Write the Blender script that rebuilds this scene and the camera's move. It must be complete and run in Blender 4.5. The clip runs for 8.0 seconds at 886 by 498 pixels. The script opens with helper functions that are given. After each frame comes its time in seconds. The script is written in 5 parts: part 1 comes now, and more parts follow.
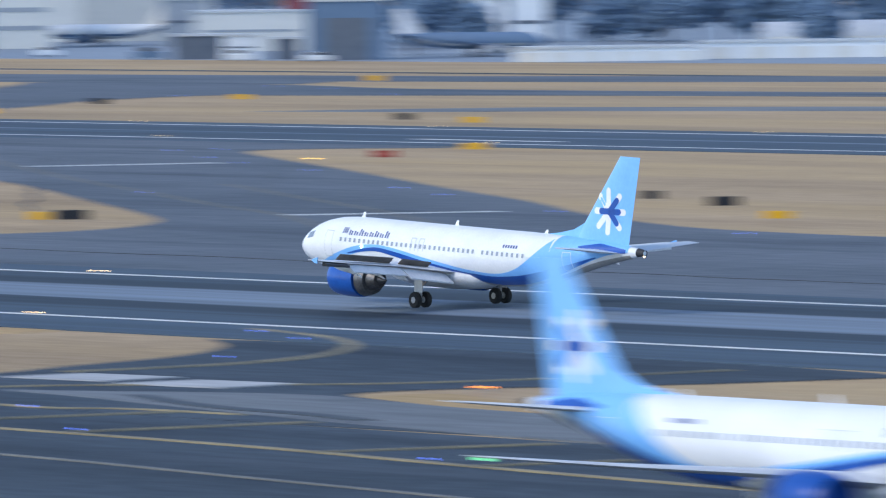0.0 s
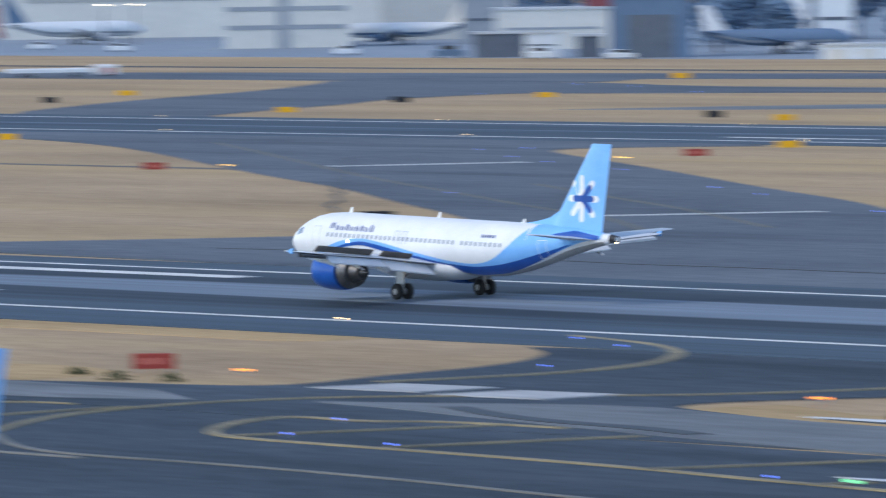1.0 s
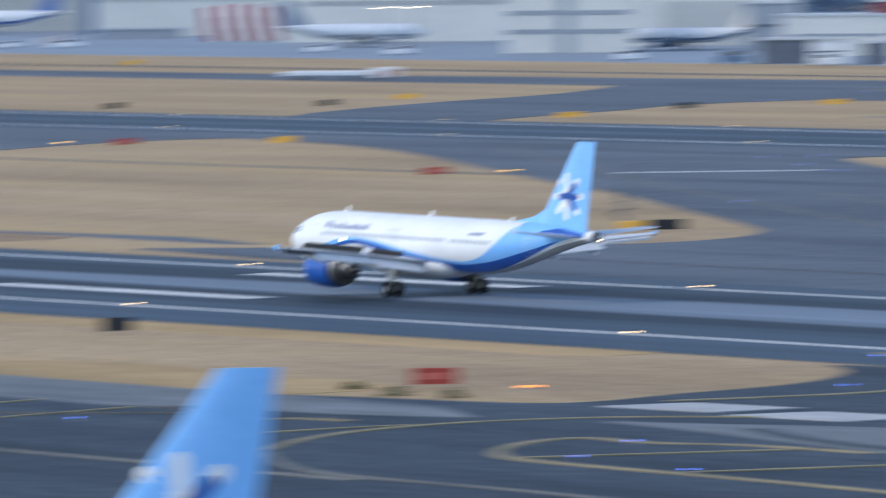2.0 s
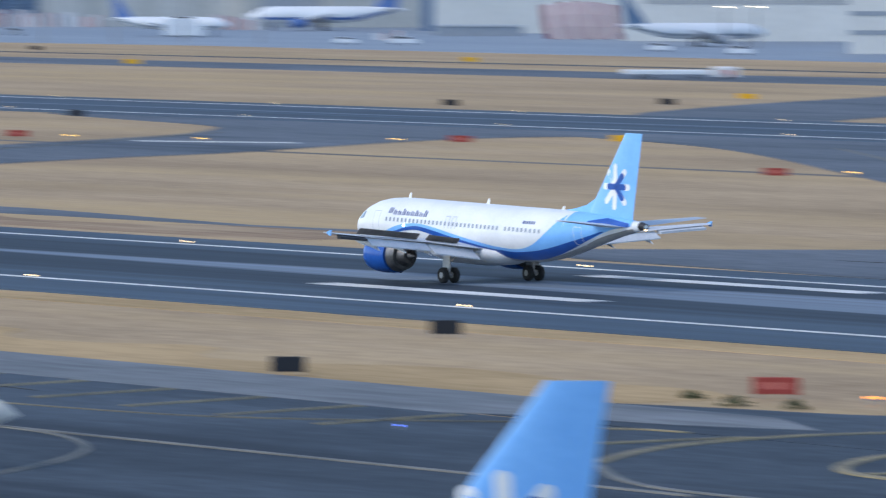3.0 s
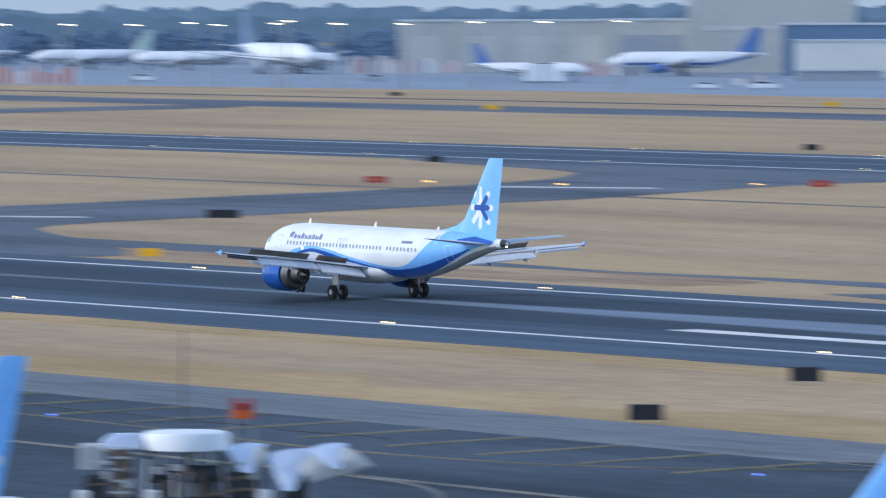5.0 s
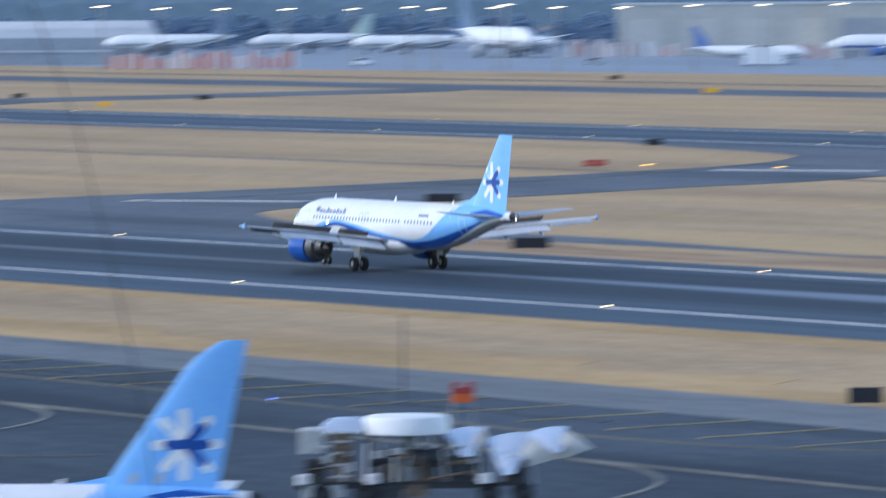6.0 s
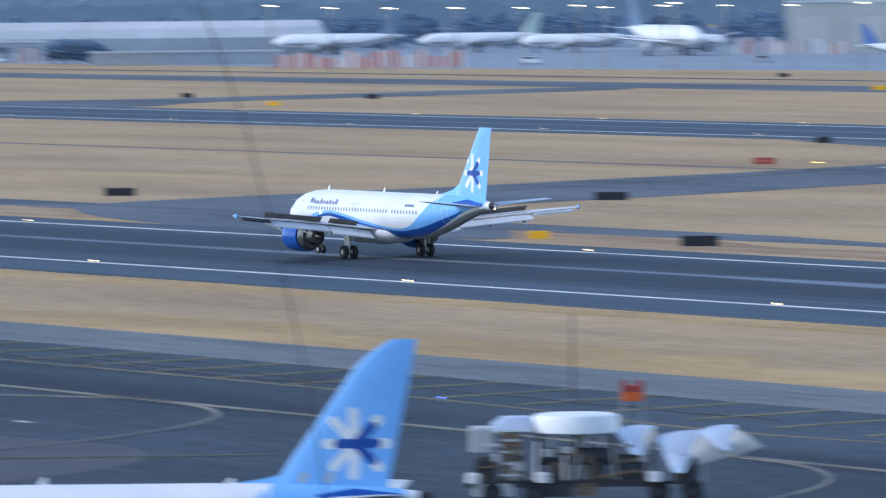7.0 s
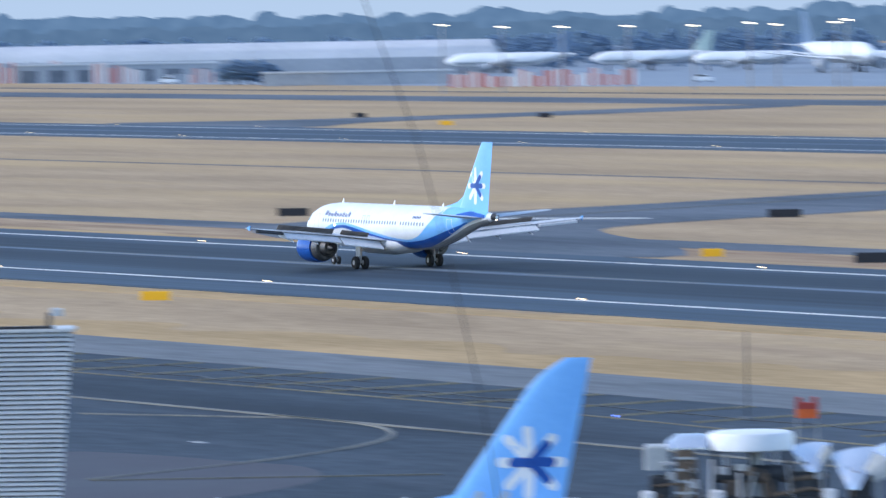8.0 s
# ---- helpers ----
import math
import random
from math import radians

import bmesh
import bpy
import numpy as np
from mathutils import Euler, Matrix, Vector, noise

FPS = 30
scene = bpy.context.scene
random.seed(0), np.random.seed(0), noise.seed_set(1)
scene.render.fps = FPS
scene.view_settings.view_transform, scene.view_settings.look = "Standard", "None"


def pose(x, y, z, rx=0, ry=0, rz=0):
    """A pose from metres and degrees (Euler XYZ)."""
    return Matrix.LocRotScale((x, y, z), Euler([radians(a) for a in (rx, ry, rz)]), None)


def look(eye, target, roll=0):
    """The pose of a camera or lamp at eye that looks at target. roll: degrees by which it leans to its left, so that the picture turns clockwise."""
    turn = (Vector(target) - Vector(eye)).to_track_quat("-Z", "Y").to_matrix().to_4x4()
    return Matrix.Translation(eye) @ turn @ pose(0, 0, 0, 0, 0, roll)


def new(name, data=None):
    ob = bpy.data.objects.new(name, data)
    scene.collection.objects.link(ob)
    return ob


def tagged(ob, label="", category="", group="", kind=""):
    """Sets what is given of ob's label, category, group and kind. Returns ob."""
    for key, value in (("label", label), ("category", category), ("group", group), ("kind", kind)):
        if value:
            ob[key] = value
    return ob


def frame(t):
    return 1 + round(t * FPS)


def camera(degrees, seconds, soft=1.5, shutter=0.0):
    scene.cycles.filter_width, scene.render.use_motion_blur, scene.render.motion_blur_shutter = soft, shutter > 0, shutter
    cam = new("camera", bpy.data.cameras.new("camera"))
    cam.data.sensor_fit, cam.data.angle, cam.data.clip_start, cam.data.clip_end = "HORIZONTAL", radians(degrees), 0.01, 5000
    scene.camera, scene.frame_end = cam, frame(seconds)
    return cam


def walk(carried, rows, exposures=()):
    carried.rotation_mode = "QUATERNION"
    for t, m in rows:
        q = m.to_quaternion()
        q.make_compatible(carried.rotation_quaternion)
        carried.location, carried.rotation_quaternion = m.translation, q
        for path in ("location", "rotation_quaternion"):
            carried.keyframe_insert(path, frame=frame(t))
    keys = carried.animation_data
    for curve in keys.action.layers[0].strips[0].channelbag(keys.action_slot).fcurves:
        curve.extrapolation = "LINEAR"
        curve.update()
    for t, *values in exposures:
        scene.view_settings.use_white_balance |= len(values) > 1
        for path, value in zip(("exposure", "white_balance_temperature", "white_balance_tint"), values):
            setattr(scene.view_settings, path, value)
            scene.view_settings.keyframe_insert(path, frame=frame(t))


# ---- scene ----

# ---------------------------------------------------------------- camera
# World: runways run along x, the landing airliner rolls towards -x, z = 0 is the airfield.
cam = camera(6.393, 8.0, soft=1.15, shutter=2.0)
EYE = 25.34
ROWS = [  # seconds, x, y, dz, yaw, pitch, roll
    (0.0, 62.76, -44.60, 2.503, 49.662, -2.353, 0.736),
    (0.5, 52.58, -37.36, 2.096, 50.862, -2.326, 0.904),
    (1.0, 41.57, -29.54, 1.658, 51.784, -2.323, 0.952),
    (1.5, 30.57, -21.72, 1.219, 52.682, -2.231, 0.866),
    (2.0, 20.38, -14.48, 0.813, 53.802, -2.248, 0.491),
    (2.2, 16.71, -11.88, 0.666, 54.430, -2.284, 0.276),
    (3.3, 2.04, -1.45, 0.081, 56.801, -2.211, -0.013),
    (3.5, 0.98, -0.70, 0.039, 57.156, -2.211, 0.035),
    (4.0, 0.0, 0.0, 0.0, 57.790, -2.166, 0.038),
    (4.2, 0.0, 0.0, 0.0, 57.935, -2.093, 0.017),
    (5.3, 0.0, 0.0, 0.0, 59.355, -1.883, 0.237),
    (5.5, 0.0, 0.0, 0.0, 59.690, -1.887, 0.262),
    (6.0, 0.0, 0.0, 0.0, 60.455, -2.016, 0.374),
    (6.5, 0.0, 0.0, 0.0, 61.121, -2.063, 0.336),
    (7.0, 0.0, 0.0, 0.0, 61.670, -2.016, 0.582),
    (7.5, 0.0, 0.0, 0.0, 62.337, -1.949, 0.937),
    (8.0, 0.0, 0.0, 0.0, 62.911, -1.864, 0.969),
]
walk(cam, [(t, pose(x, y, EYE + dz, 90 + pitch, roll, yaw)) for t, x, y, dz, yaw, pitch, roll in ROWS],
     exposures=[(0.0, 1.35, 6650, 10), (0.5, 1.26, 6750, 10), (2.0, 1.31, 6850, 10), (4.0, 1.26, 6560, 10), (5.5, 1.32, 6500, 10), (7.0, 1.36, 6450, 10), (8.0, 1.56, 6450, 10)])

# ---------------------------------------------------------------- world and sun
SUN_ELEV, SUN_ROT = 38.0, 200.0
world = bpy.data.worlds.new("sky")
scene.world = world
world.use_nodes = True
wn, wl = world.node_tree.nodes, world.node_tree.links
sky = wn.new("ShaderNodeTexSky")
sky.sky_type = "NISHITA"
sky.sun_disc = False
sky.sun_elevation, sky.sun_rotation = radians(SUN_ELEV), radians(SUN_ROT)
sky.air_density, sky.dust_density, sky.ozone_density, sky.altitude = 1.0, 1.2, 1.6, 2200
wn["Background"].inputs["Strength"].default_value = 0.122
wl.new(sky.outputs["Color"], wn["Background"].inputs["Color"])
sun = new("sun", bpy.data.lights.new("sun", "SUN"))
sun.data.energy, sun.data.angle, sun.data.color = 0.8, radians(25), (1.0, 0.95, 0.88)
az = radians(SUN_ROT)
sun.matrix_basis = look((0, 0, 60), Vector((0, 0, 60)) - Vector((math.sin(az) * math.cos(radians(SUN_ELEV)), math.cos(az) * math.cos(radians(SUN_ELEV)), math.sin(radians(SUN_ELEV)))))


# ---------------------------------------------------------------- materials
def mat(name, color, rough=0.6, metal=0.0, emit=0.0, spec=0.5):
    m = bpy.data.materials.new(name)
    m.use_nodes = True
    b = m.node_tree.nodes["Principled BSDF"]
    b.inputs["Base Color"].default_value = (*color, 1)
    b.inputs["Roughness"].default_value = rough
    b.inputs["Metallic"].default_value = metal
    b.inputs["Specular IOR Level"].default_value = spec
    if emit:
        b.inputs["Emission Color"].default_value = (*color, 1)
        b.inputs["Emission Strength"].default_value = emit
    return m


def varied(name, dark, light, scales, rough=0.8, bump=0.0, stretch=(1, 1, 1), spec=0.3, metal=0.0, extra=None, rough_var=0.1):
    """Two noises at the given sizes (features per metre) mix dark and light; bump from the finer one."""
    m = mat(name, light, rough, metal, 0.0, spec)
    n, l = m.node_tree.nodes, m.node_tree.links
    b = n["Principled BSDF"]
    tc, mp = n.new("ShaderNodeTexCoord"), n.new("ShaderNodeMapping")
    mp.inputs["Scale"].default_value = stretch
    l.new(tc.outputs["Object"], mp.inputs["Vector"])
    big, small = n.new("ShaderNodeTexNoise"), n.new("ShaderNodeTexNoise")
    big.inputs["Scale"].default_value, small.inputs["Scale"].default_value = scales
    big.inputs["Detail"].default_value, small.inputs["Detail"].default_value = 5, 6
    for q in (big, small):
        l.new(mp.outputs["Vector"], q.inputs["Vector"])
    mixf = n.new("ShaderNodeMath")
    mixf.operation = "MULTIPLY_ADD"
    mixf.inputs[1].default_value = 0.6
    half = n.new("ShaderNodeMath")
    half.operation = "MULTIPLY"
    half.inputs[1].default_value = 0.4
    l.new(small.outputs["Fac"], half.inputs[0])
    l.new(big.outputs["Fac"], mixf.inputs[0])
    l.new(half.outputs[0], mixf.inputs[2])
    ramp = n.new("ShaderNodeValToRGB")
    ramp.color_ramp.elements[0].position, ramp.color_ramp.elements[1].position = 0.36, 0.64
    ramp.color_ramp.elements[0].color, ramp.color_ramp.elements[1].color = (*dark, 1), (*light, 1)
    l.new(mixf.outputs[0], ramp.inputs["Fac"])
    l.new(ramp.outputs["Color"], b.inputs["Base Color"])
    rr = n.new("ShaderNodeMapRange")
    rr.inputs["To Min"].default_value, rr.inputs["To Max"].default_value = rough - rough_var, rough + rough_var
    l.new(big.outputs["Fac"], rr.inputs["Value"])
    l.new(rr.outputs["Result"], b.inputs["Roughness"])
    if bump:
        bp = n.new("ShaderNodeBump")
        bp.inputs["Strength"].default_value, bp.inputs["Distance"].default_value = bump, 0.05
        l.new(small.outputs["Fac"], bp.inputs["Height"])
        l.new(bp.outputs["Normal"], b.inputs["Normal"])
    return m


def stained(m, tint, amount, scale, lo, hi, seed=0.0):
    """Lays broad stains of another tone over a material."""
    n, l = m.node_tree.nodes, m.node_tree.links
    src = n["Principled BSDF"].inputs["Base Color"].links[0].from_socket
    tc, mp, tx, rg, mx = n.new("ShaderNodeTexCoord"), n.new("ShaderNodeMapping"), n.new("ShaderNodeTexNoise"), n.new("ShaderNodeMapRange"), n.new("ShaderNodeMix")
    mp.inputs["Scale"].default_value, mp.inputs["Location"].default_value = scale, (seed, seed, 0)
    tx.inputs["Scale"].default_value, tx.inputs["Detail"].default_value, tx.inputs["Roughness"].default_value = 1.0, 6, 0.6
    rg.inputs["From Min"].default_value, rg.inputs["From Max"].default_value, rg.inputs["To Max"].default_value = lo, hi, amount
    mx.data_type = "RGBA"
    mx.inputs[7].default_value = (*tint, 1)
    l.new(tc.outputs["Object"], mp.inputs["Vector"])
    l.new(mp.outputs["Vector"], tx.inputs["Vector"])
    l.new(tx.outputs["Fac"], rg.inputs["Value"])
    l.new(rg.outputs["Result"], mx.inputs[0])
    l.new(src, mx.inputs[6])
    l.new(mx.outputs[2], n["Principled BSDF"].inputs["Base Color"])


GRASS = varied("dry_grass", (0.300, 0.210, 0.124), (0.485, 0.350, 0.214), (0.022, 0.35), 0.95, 0.4, (0.6, 1.8, 1), 0.1)
stained(GRASS, (0.50, 0.350, 0.180), 0.8, (0.006, 0.035, 1), 0.46, 0.68)
stained(GRASS, (0.20, 0.135, 0.085), 0.40, (1.1, 0.30, 1), 0.50, 0.70, 2.2)
stained(GRASS, (0.60, 0.445, 0.270), 0.40, (1.4, 0.35, 1), 0.52, 0.72, 9.4)
stained(GRASS, (0.27, 0.18, 0.115), 0.35, (0.01, 0.09, 1), 0.56, 0.72, 7.3)
ASPHALT = varied("taxiway_asphalt", (0.0225, 0.0315, 0.0440), (0.068, 0.088, 0.112), (0.03, 0.7), 0.7, 0.25, (0.5, 0.9, 1), 0.10)
ASPHALT_OLD = varied("old_asphalt", (0.066, 0.078, 0.095), (0.150, 0.168, 0.192), (0.03, 0.6), 0.7, 0.25, (0.5, 0.9, 1), 0.10)
stained(ASPHALT, (0.012, 0.017, 0.026), 0.8, (0.008, 0.06, 1), 0.50, 0.66, 3.1)
stained(ASPHALT, (0.070, 0.084, 0.106), 0.5, (0.012, 0.13, 1), 0.56, 0.68, 11.7)
stained(ASPHALT_OLD, (0.030, 0.041, 0.058), 0.7, (0.008, 0.05, 1), 0.52, 0.68, 5.9)
stained(ASPHALT_OLD, (0.110, 0.128, 0.152), 0.75, (0.014, 0.10, 1), 0.57, 0.70, 17.1)
CONCRETE = varied("shoulder_concrete", (0.115, 0.124, 0.131), (0.200, 0.211, 0.220), (0.04, 0.5), 0.7, 0.1, (0.4, 1.4, 1), 0.15)
stained(CONCRETE, (0.060, 0.066, 0.076), 0.6, (0.05, 0.25, 1), 0.52, 0.70, 4.4)
# Apron concrete made paler and bluer to hold the haze over it.
HAZED_CONCRETE = varied("hazed_apron_concrete", (0.175, 0.210, 0.250), (0.260, 0.296, 0.338), (0.02, 0.3), 0.6, 0.05, (0.4, 1.4, 1), 0.4)
PALE_GREEN = varied("far_pale_green_paint", (0.36, 0.46, 0.42), (0.46, 0.56, 0.52), (0.1, 1), 0.4)
# Navy paint lightened, with the haze mixed into the colour.
HAZED_BLUE = varied("hazed_blue_paint", (0.07, 0.14, 0.34), (0.11, 0.20, 0.44), (0.1, 1), 0.4)
PAD = varied("pale_concrete", (0.32, 0.32, 0.325), (0.48, 0.48, 0.475), (0.1, 0.8), 0.8, 0.1)
DRAIN = varied("drain_earth", (0.10, 0.09, 0.085), (0.17, 0.15, 0.13), (0.05, 0.4), 0.9, 0.2)
WHITE_LINE = varied("white_marking", (0.50, 0.50, 0.48), (0.77, 0.76, 0.73), (0.15, 1.5), 0.7, 0.0)
YELLOW_LINE = varied("yellow_marking", (0.16, 0.132, 0.078), (0.37, 0.292, 0.155), (0.12, 1.2), 0.7, 0.0)
DULL_YELLOW = varied("faded_yellow_marking", (0.09, 0.085, 0.07), (0.18, 0.16, 0.11), (0.12, 1.2), 0.7, 0.0)
PALE_LINE = varied("worn_marking", (0.10, 0.10, 0.093), (0.225, 0.212, 0.18), (0.1, 1.2), 0.7, 0.0)
RED_STAIN = varied("reddish_asphalt", (0.032, 0.024, 0.030), (0.048, 0.036, 0.044), (0.05, 0.5), 0.6, 0.1)

FUSE_WHITE = varied("white_paint", (0.72, 0.73, 0.74), (0.82, 0.82, 0.82), (0.5, 6), 0.32, 0.0, spec=0.5, rough_var=0.05)
# Grey belly paint, darkened further to carry the underside's shade.
SHADED_BELLY = varied("shaded_belly_paint", (0.25, 0.245, 0.24), (0.38, 0.37, 0.355), (0.4, 4), 0.4, 0.0)
LIGHT_BLUE = varied("light_blue_paint", (0.17, 0.43, 0.82), (0.215, 0.50, 0.89), (0.4, 5), 0.32, 0.0, rough_var=0.05)
DARK_BLUE = varied("dark_blue_paint", (0.009, 0.068, 0.30), (0.016, 0.100, 0.40), (0.5, 5), 0.3, 0.0, rough_var=0.05)
WING_GREY = varied("wing_grey", (0.52, 0.53, 0.55), (0.68, 0.69, 0.70), (0.4, 5), 0.4, 0.0)
SPOILER = varied("spoiler_dark", (0.13, 0.112, 0.098), (0.22, 0.188, 0.16), (0.6, 5), 0.6, 0.0)
SOOT = varied("sooty_metal", (0.05, 0.05, 0.055), (0.14, 0.14, 0.145), (1.5, 8), 0.4, 0.0, metal=0.7)
REVERSER = varied("reverser_metal", (0.07, 0.072, 0.08), (0.16, 0.162, 0.17), (1.2, 7), 0.4, 0.0, metal=0.5)
STEEL = varied("gear_steel", (0.28, 0.28, 0.29), (0.48, 0.48, 0.49), (2, 12), 0.45, 0.0)
TYRE = varied("tyre_rubber", (0.012, 0.012, 0.013), (0.03, 0.03, 0.032), (3, 20), 0.8, 0.1)
DARK_GLASS = mat("dark_glass", (0.02, 0.025, 0.035), 0.15)
# Glass greyed so its base colour stands in for a reflection.
COCKPIT = mat("cockpit_glass_reflection", (0.20, 0.23, 0.27), 0.12)
PORTHOLE = mat("porthole", (0.30, 0.33, 0.37), 0.25)
GREY_LINE = mat("seam_grey", (0.45, 0.48, 0.52), 0.5)
NAVY = mat("navy_lettering", (0.02, 0.06, 0.22), 0.4)
LAMP_WHITE = mat("lamp_white", (1.0, 0.97, 0.9), 0.4, emit=6)
LAMP_WARM = mat("lamp_warm", (1.0, 0.72, 0.38), 0.4, emit=4)
LAMP_FLOOD = mat("lamp_flood", (1.0, 0.86, 0.62), 0.4, emit=5)
LAMP_BLUE = mat("lamp_blue", (0.12, 0.22, 1.0), 0.4, emit=1.5)
LAMP_ORANGE = mat("lamp_orange", (1.0, 0.30, 0.03), 0.4, emit=1.5)
LAMP_AMBER = mat("lamp_amber", (1.0, 0.58, 0.10), 0.4, emit=2.0)
LAMP_GREEN = mat("lamp_green", (0.25, 1.0, 0.5), 0.4, emit=0.6)
SIGN_BLACK = varied("sign_black", (0.010, 0.012, 0.018), (0.022, 0.024, 0.032), (1, 8), 0.5)
SIGN_YELLOW = varied("sign_yellow", (0.78, 0.39, 0.012), (0.90, 0.47, 0.018), (1, 8), 0.5)
SIGN_RED = varied("sign_red", (0.27, 0.035, 0.03), (0.38, 0.06, 0.045), (1, 8), 0.5)
ORANGE_BOX = varied("orange_paint", (0.55, 0.085, 0.02), (0.72, 0.14, 0.03), (1, 6), 0.5)
POLE_GREY = varied("galvanised_grey", (0.22, 0.22, 0.23), (0.36, 0.36, 0.37), (1, 8), 0.5)
CABLE = mat("cable_black", (0.02, 0.02, 0.022), 0.6)
SHRUB = varied("shrub_leaf", (0.05, 0.06, 0.03), (0.12, 0.12, 0.06), (1, 6), 0.9)
CREAM = varied("cream_cladding", (0.62, 0.60, 0.56), (0.74, 0.72, 0.67), (0.05, 0.6), 0.7)
BEIGE_CLAD = varied("beige_cladding", (0.40, 0.40, 0.375), (0.52, 0.51, 0.48), (0.05, 0.6), 0.7)
GREY_CLAD = varied("grey_cladding", (0.27, 0.30, 0.335), (0.38, 0.405, 0.44), (0.05, 0.6), 0.7)
SLATE_CLAD = varied("slate_blue_cladding", (0.10, 0.165, 0.26), (0.15, 0.225, 0.33), (0.05, 0.6), 0.6)
PALE_CLAD = varied("pale_door_cladding", (0.46, 0.455, 0.43), (0.57, 0.56, 0.53), (0.05, 0.6), 0.7)
DARK_CLAD = varied("dark_cladding", (0.10, 0.12, 0.15), (0.16, 0.18, 0.215), (0.05, 0.6), 0.7)
ROOF_WHITE = varied("white_roofing", (0.46, 0.48, 0.50), (0.58, 0.59, 0.61), (0.05, 0.5), 0.6)
FAR_WHITE = varied("far_white_paint", (0.68, 0.70, 0.72), (0.80, 0.81, 0.82), (0.1, 1), 0.4)
BARRIER_RED = varied("barrier_red", (0.50, 0.13, 0.10), (0.62, 0.20, 0.16), (0.3, 2), 0.6)
BARRIER_WHITE = varied("barrier_white", (0.62, 0.60, 0.60), (0.76, 0.74, 0.73), (0.3, 2), 0.6)
BARRIER_PINK = varied("barrier_faded", (0.52, 0.30, 0.27), (0.62, 0.40, 0.37), (0.3, 2), 0.6)
STRIPE_RED = varied("stripe_maroon", (0.20, 0.055, 0.065), (0.28, 0.08, 0.09), (0.3, 2), 0.6)
# Leaf colour paled and blued so the far trees carry haze.
HAZED_TREE = varied("hazed_tree_leaf", (0.20, 0.305, 0.43), (0.26, 0.37, 0.50), (0.06, 0.6), 0.9)
def leafy(m, share):
    """Lets part of the light pass through the leaves."""
    n, l = m.node_tree.nodes, m.node_tree.links
    b = n["Principled BSDF"]
    tr, mx = n.new("ShaderNodeBsdfTranslucent"), n.new("ShaderNodeMixShader")
    mx.inputs[0].default_value = share
    l.new(b.inputs["Base Color"].links[0].from_socket, tr.inputs["Color"])
    l.new(b.outputs[0], mx.inputs[1])
    l.new(tr.outputs[0], mx.inputs[2])
    l.new(mx.outputs[0], n["Material Output"].inputs["Surface"])


leafy(HAZED_TREE, 0.45)
TRUNK = varied("bark", (0.06, 0.05, 0.045), (0.10, 0.085, 0.07), (0.5, 4), 0.9)
# Duller copy of the silver, shade painted in for the folds.
TARP_SHADED = varied("silver_tarp_shaded", (0.50, 0.48, 0.45), (0.62, 0.60, 0.57), (0.8, 4), 0.6, 0.1)
TARP = varied("silver_tarp", (0.84, 0.85, 0.87), (0.92, 0.93, 0.94), (0.9, 3.0), 0.2, 0.25, metal=0.75)
DRUM_WHITE = varied("drum_white", (0.72, 0.73, 0.74), (0.82, 0.82, 0.82), (0.6, 4), 0.35)
EQUIP_GREY = varied("equipment_grey", (0.34, 0.35, 0.35), (0.46, 0.46, 0.45), (0.8, 5), 0.5)
EQUIP_DARK = varied("equipment_dark", (0.020, 0.022, 0.026), (0.06, 0.06, 0.065), (0.8, 5), 0.6)
EQUIP_TAN = varied("equipment_tan", (0.10, 0.072, 0.05), (0.19, 0.135, 0.095), (0.8, 5), 0.6)
SLAT = varied("slat_white", (0.44, 0.45, 0.45), (0.57, 0.57, 0.56), (0.5, 4), 0.4)
SLAT_BACK = mat("slat_backing", (0.09, 0.095, 0.105), 0.7)


# ---------------------------------------------------------------- mesh helpers
def mesh(name, verts, faces, m, smooth=False):
    me = bpy.data.meshes.new(name)
    me.from_pydata([tuple(v) for v in verts], [], faces)
    bm = bmesh.new()
    bm.from_mesh(me)
    bmesh.ops.recalc_face_normals(bm, faces=bm.faces)
    bm.to_mesh(me)
    bm.free()
    me.materials.append(m)
    if smooth:
        me.polygons.foreach_set("use_smooth", [True] * len(me.polygons))
        me.set_sharp_from_angle(angle=radians(40))
    return me


def part(name, vf, m, parent=None, label="", smooth=False):
    ob = new(name, mesh(name, vf[0], vf[1], m, smooth))
    if parent:
        ob.parent = parent
    if label:
        tagged(ob, label)
    return ob


def join(*pieces):
    V, F = [], []
    for v, f in pieces:
        k = len(V)
        V += list(v)
        F += [tuple(i + k for i in q) for q in f]
    return V, F


def box(x0, x1, y0, y1, z0, z1):
    v = [(x, y, z) for z in (z0, z1) for x, y in ((x0, y0), (x1, y0), (x1, y1), (x0, y1))]
    return v, [(0, 3, 2, 1), (4, 5, 6, 7), (0, 1, 5, 4), (1, 2, 6, 5), (2, 3, 7, 6), (3, 0, 4, 7)]


def bevel_box(x0, x1, y0, y1, z0, z1, r=0.05):
    """A box with its upright and top edges chamfered."""
    def ring(k, z):
        a, b, c, d = x0 + k, x1 - k, y0 + k, y1 - k
        return [(a + r, c, z), (b - r, c, z), (b, c + r, z), (b, d - r, z), (b - r, d, z), (a + r, d, z), (a, d - r, z), (a, c + r, z)]
    return loft([ring(0, z0), ring(0, z1 - r), ring(r, z1)])


def loft(rings, cap=True):
    n = len(rings[0])
    V = [p for r in rings for p in r]
    F = []
    for i in range(len(rings) - 1):
        for j in range(n):
            a, b = i * n + j, i * n + (j + 1) % n
            F.append((a, b, b + n, a + n))
    if cap:
        F.append(tuple(range(n))[::-1])
        F.append(tuple(range((len(rings) - 1) * n, len(rings) * n)))
    return V, F


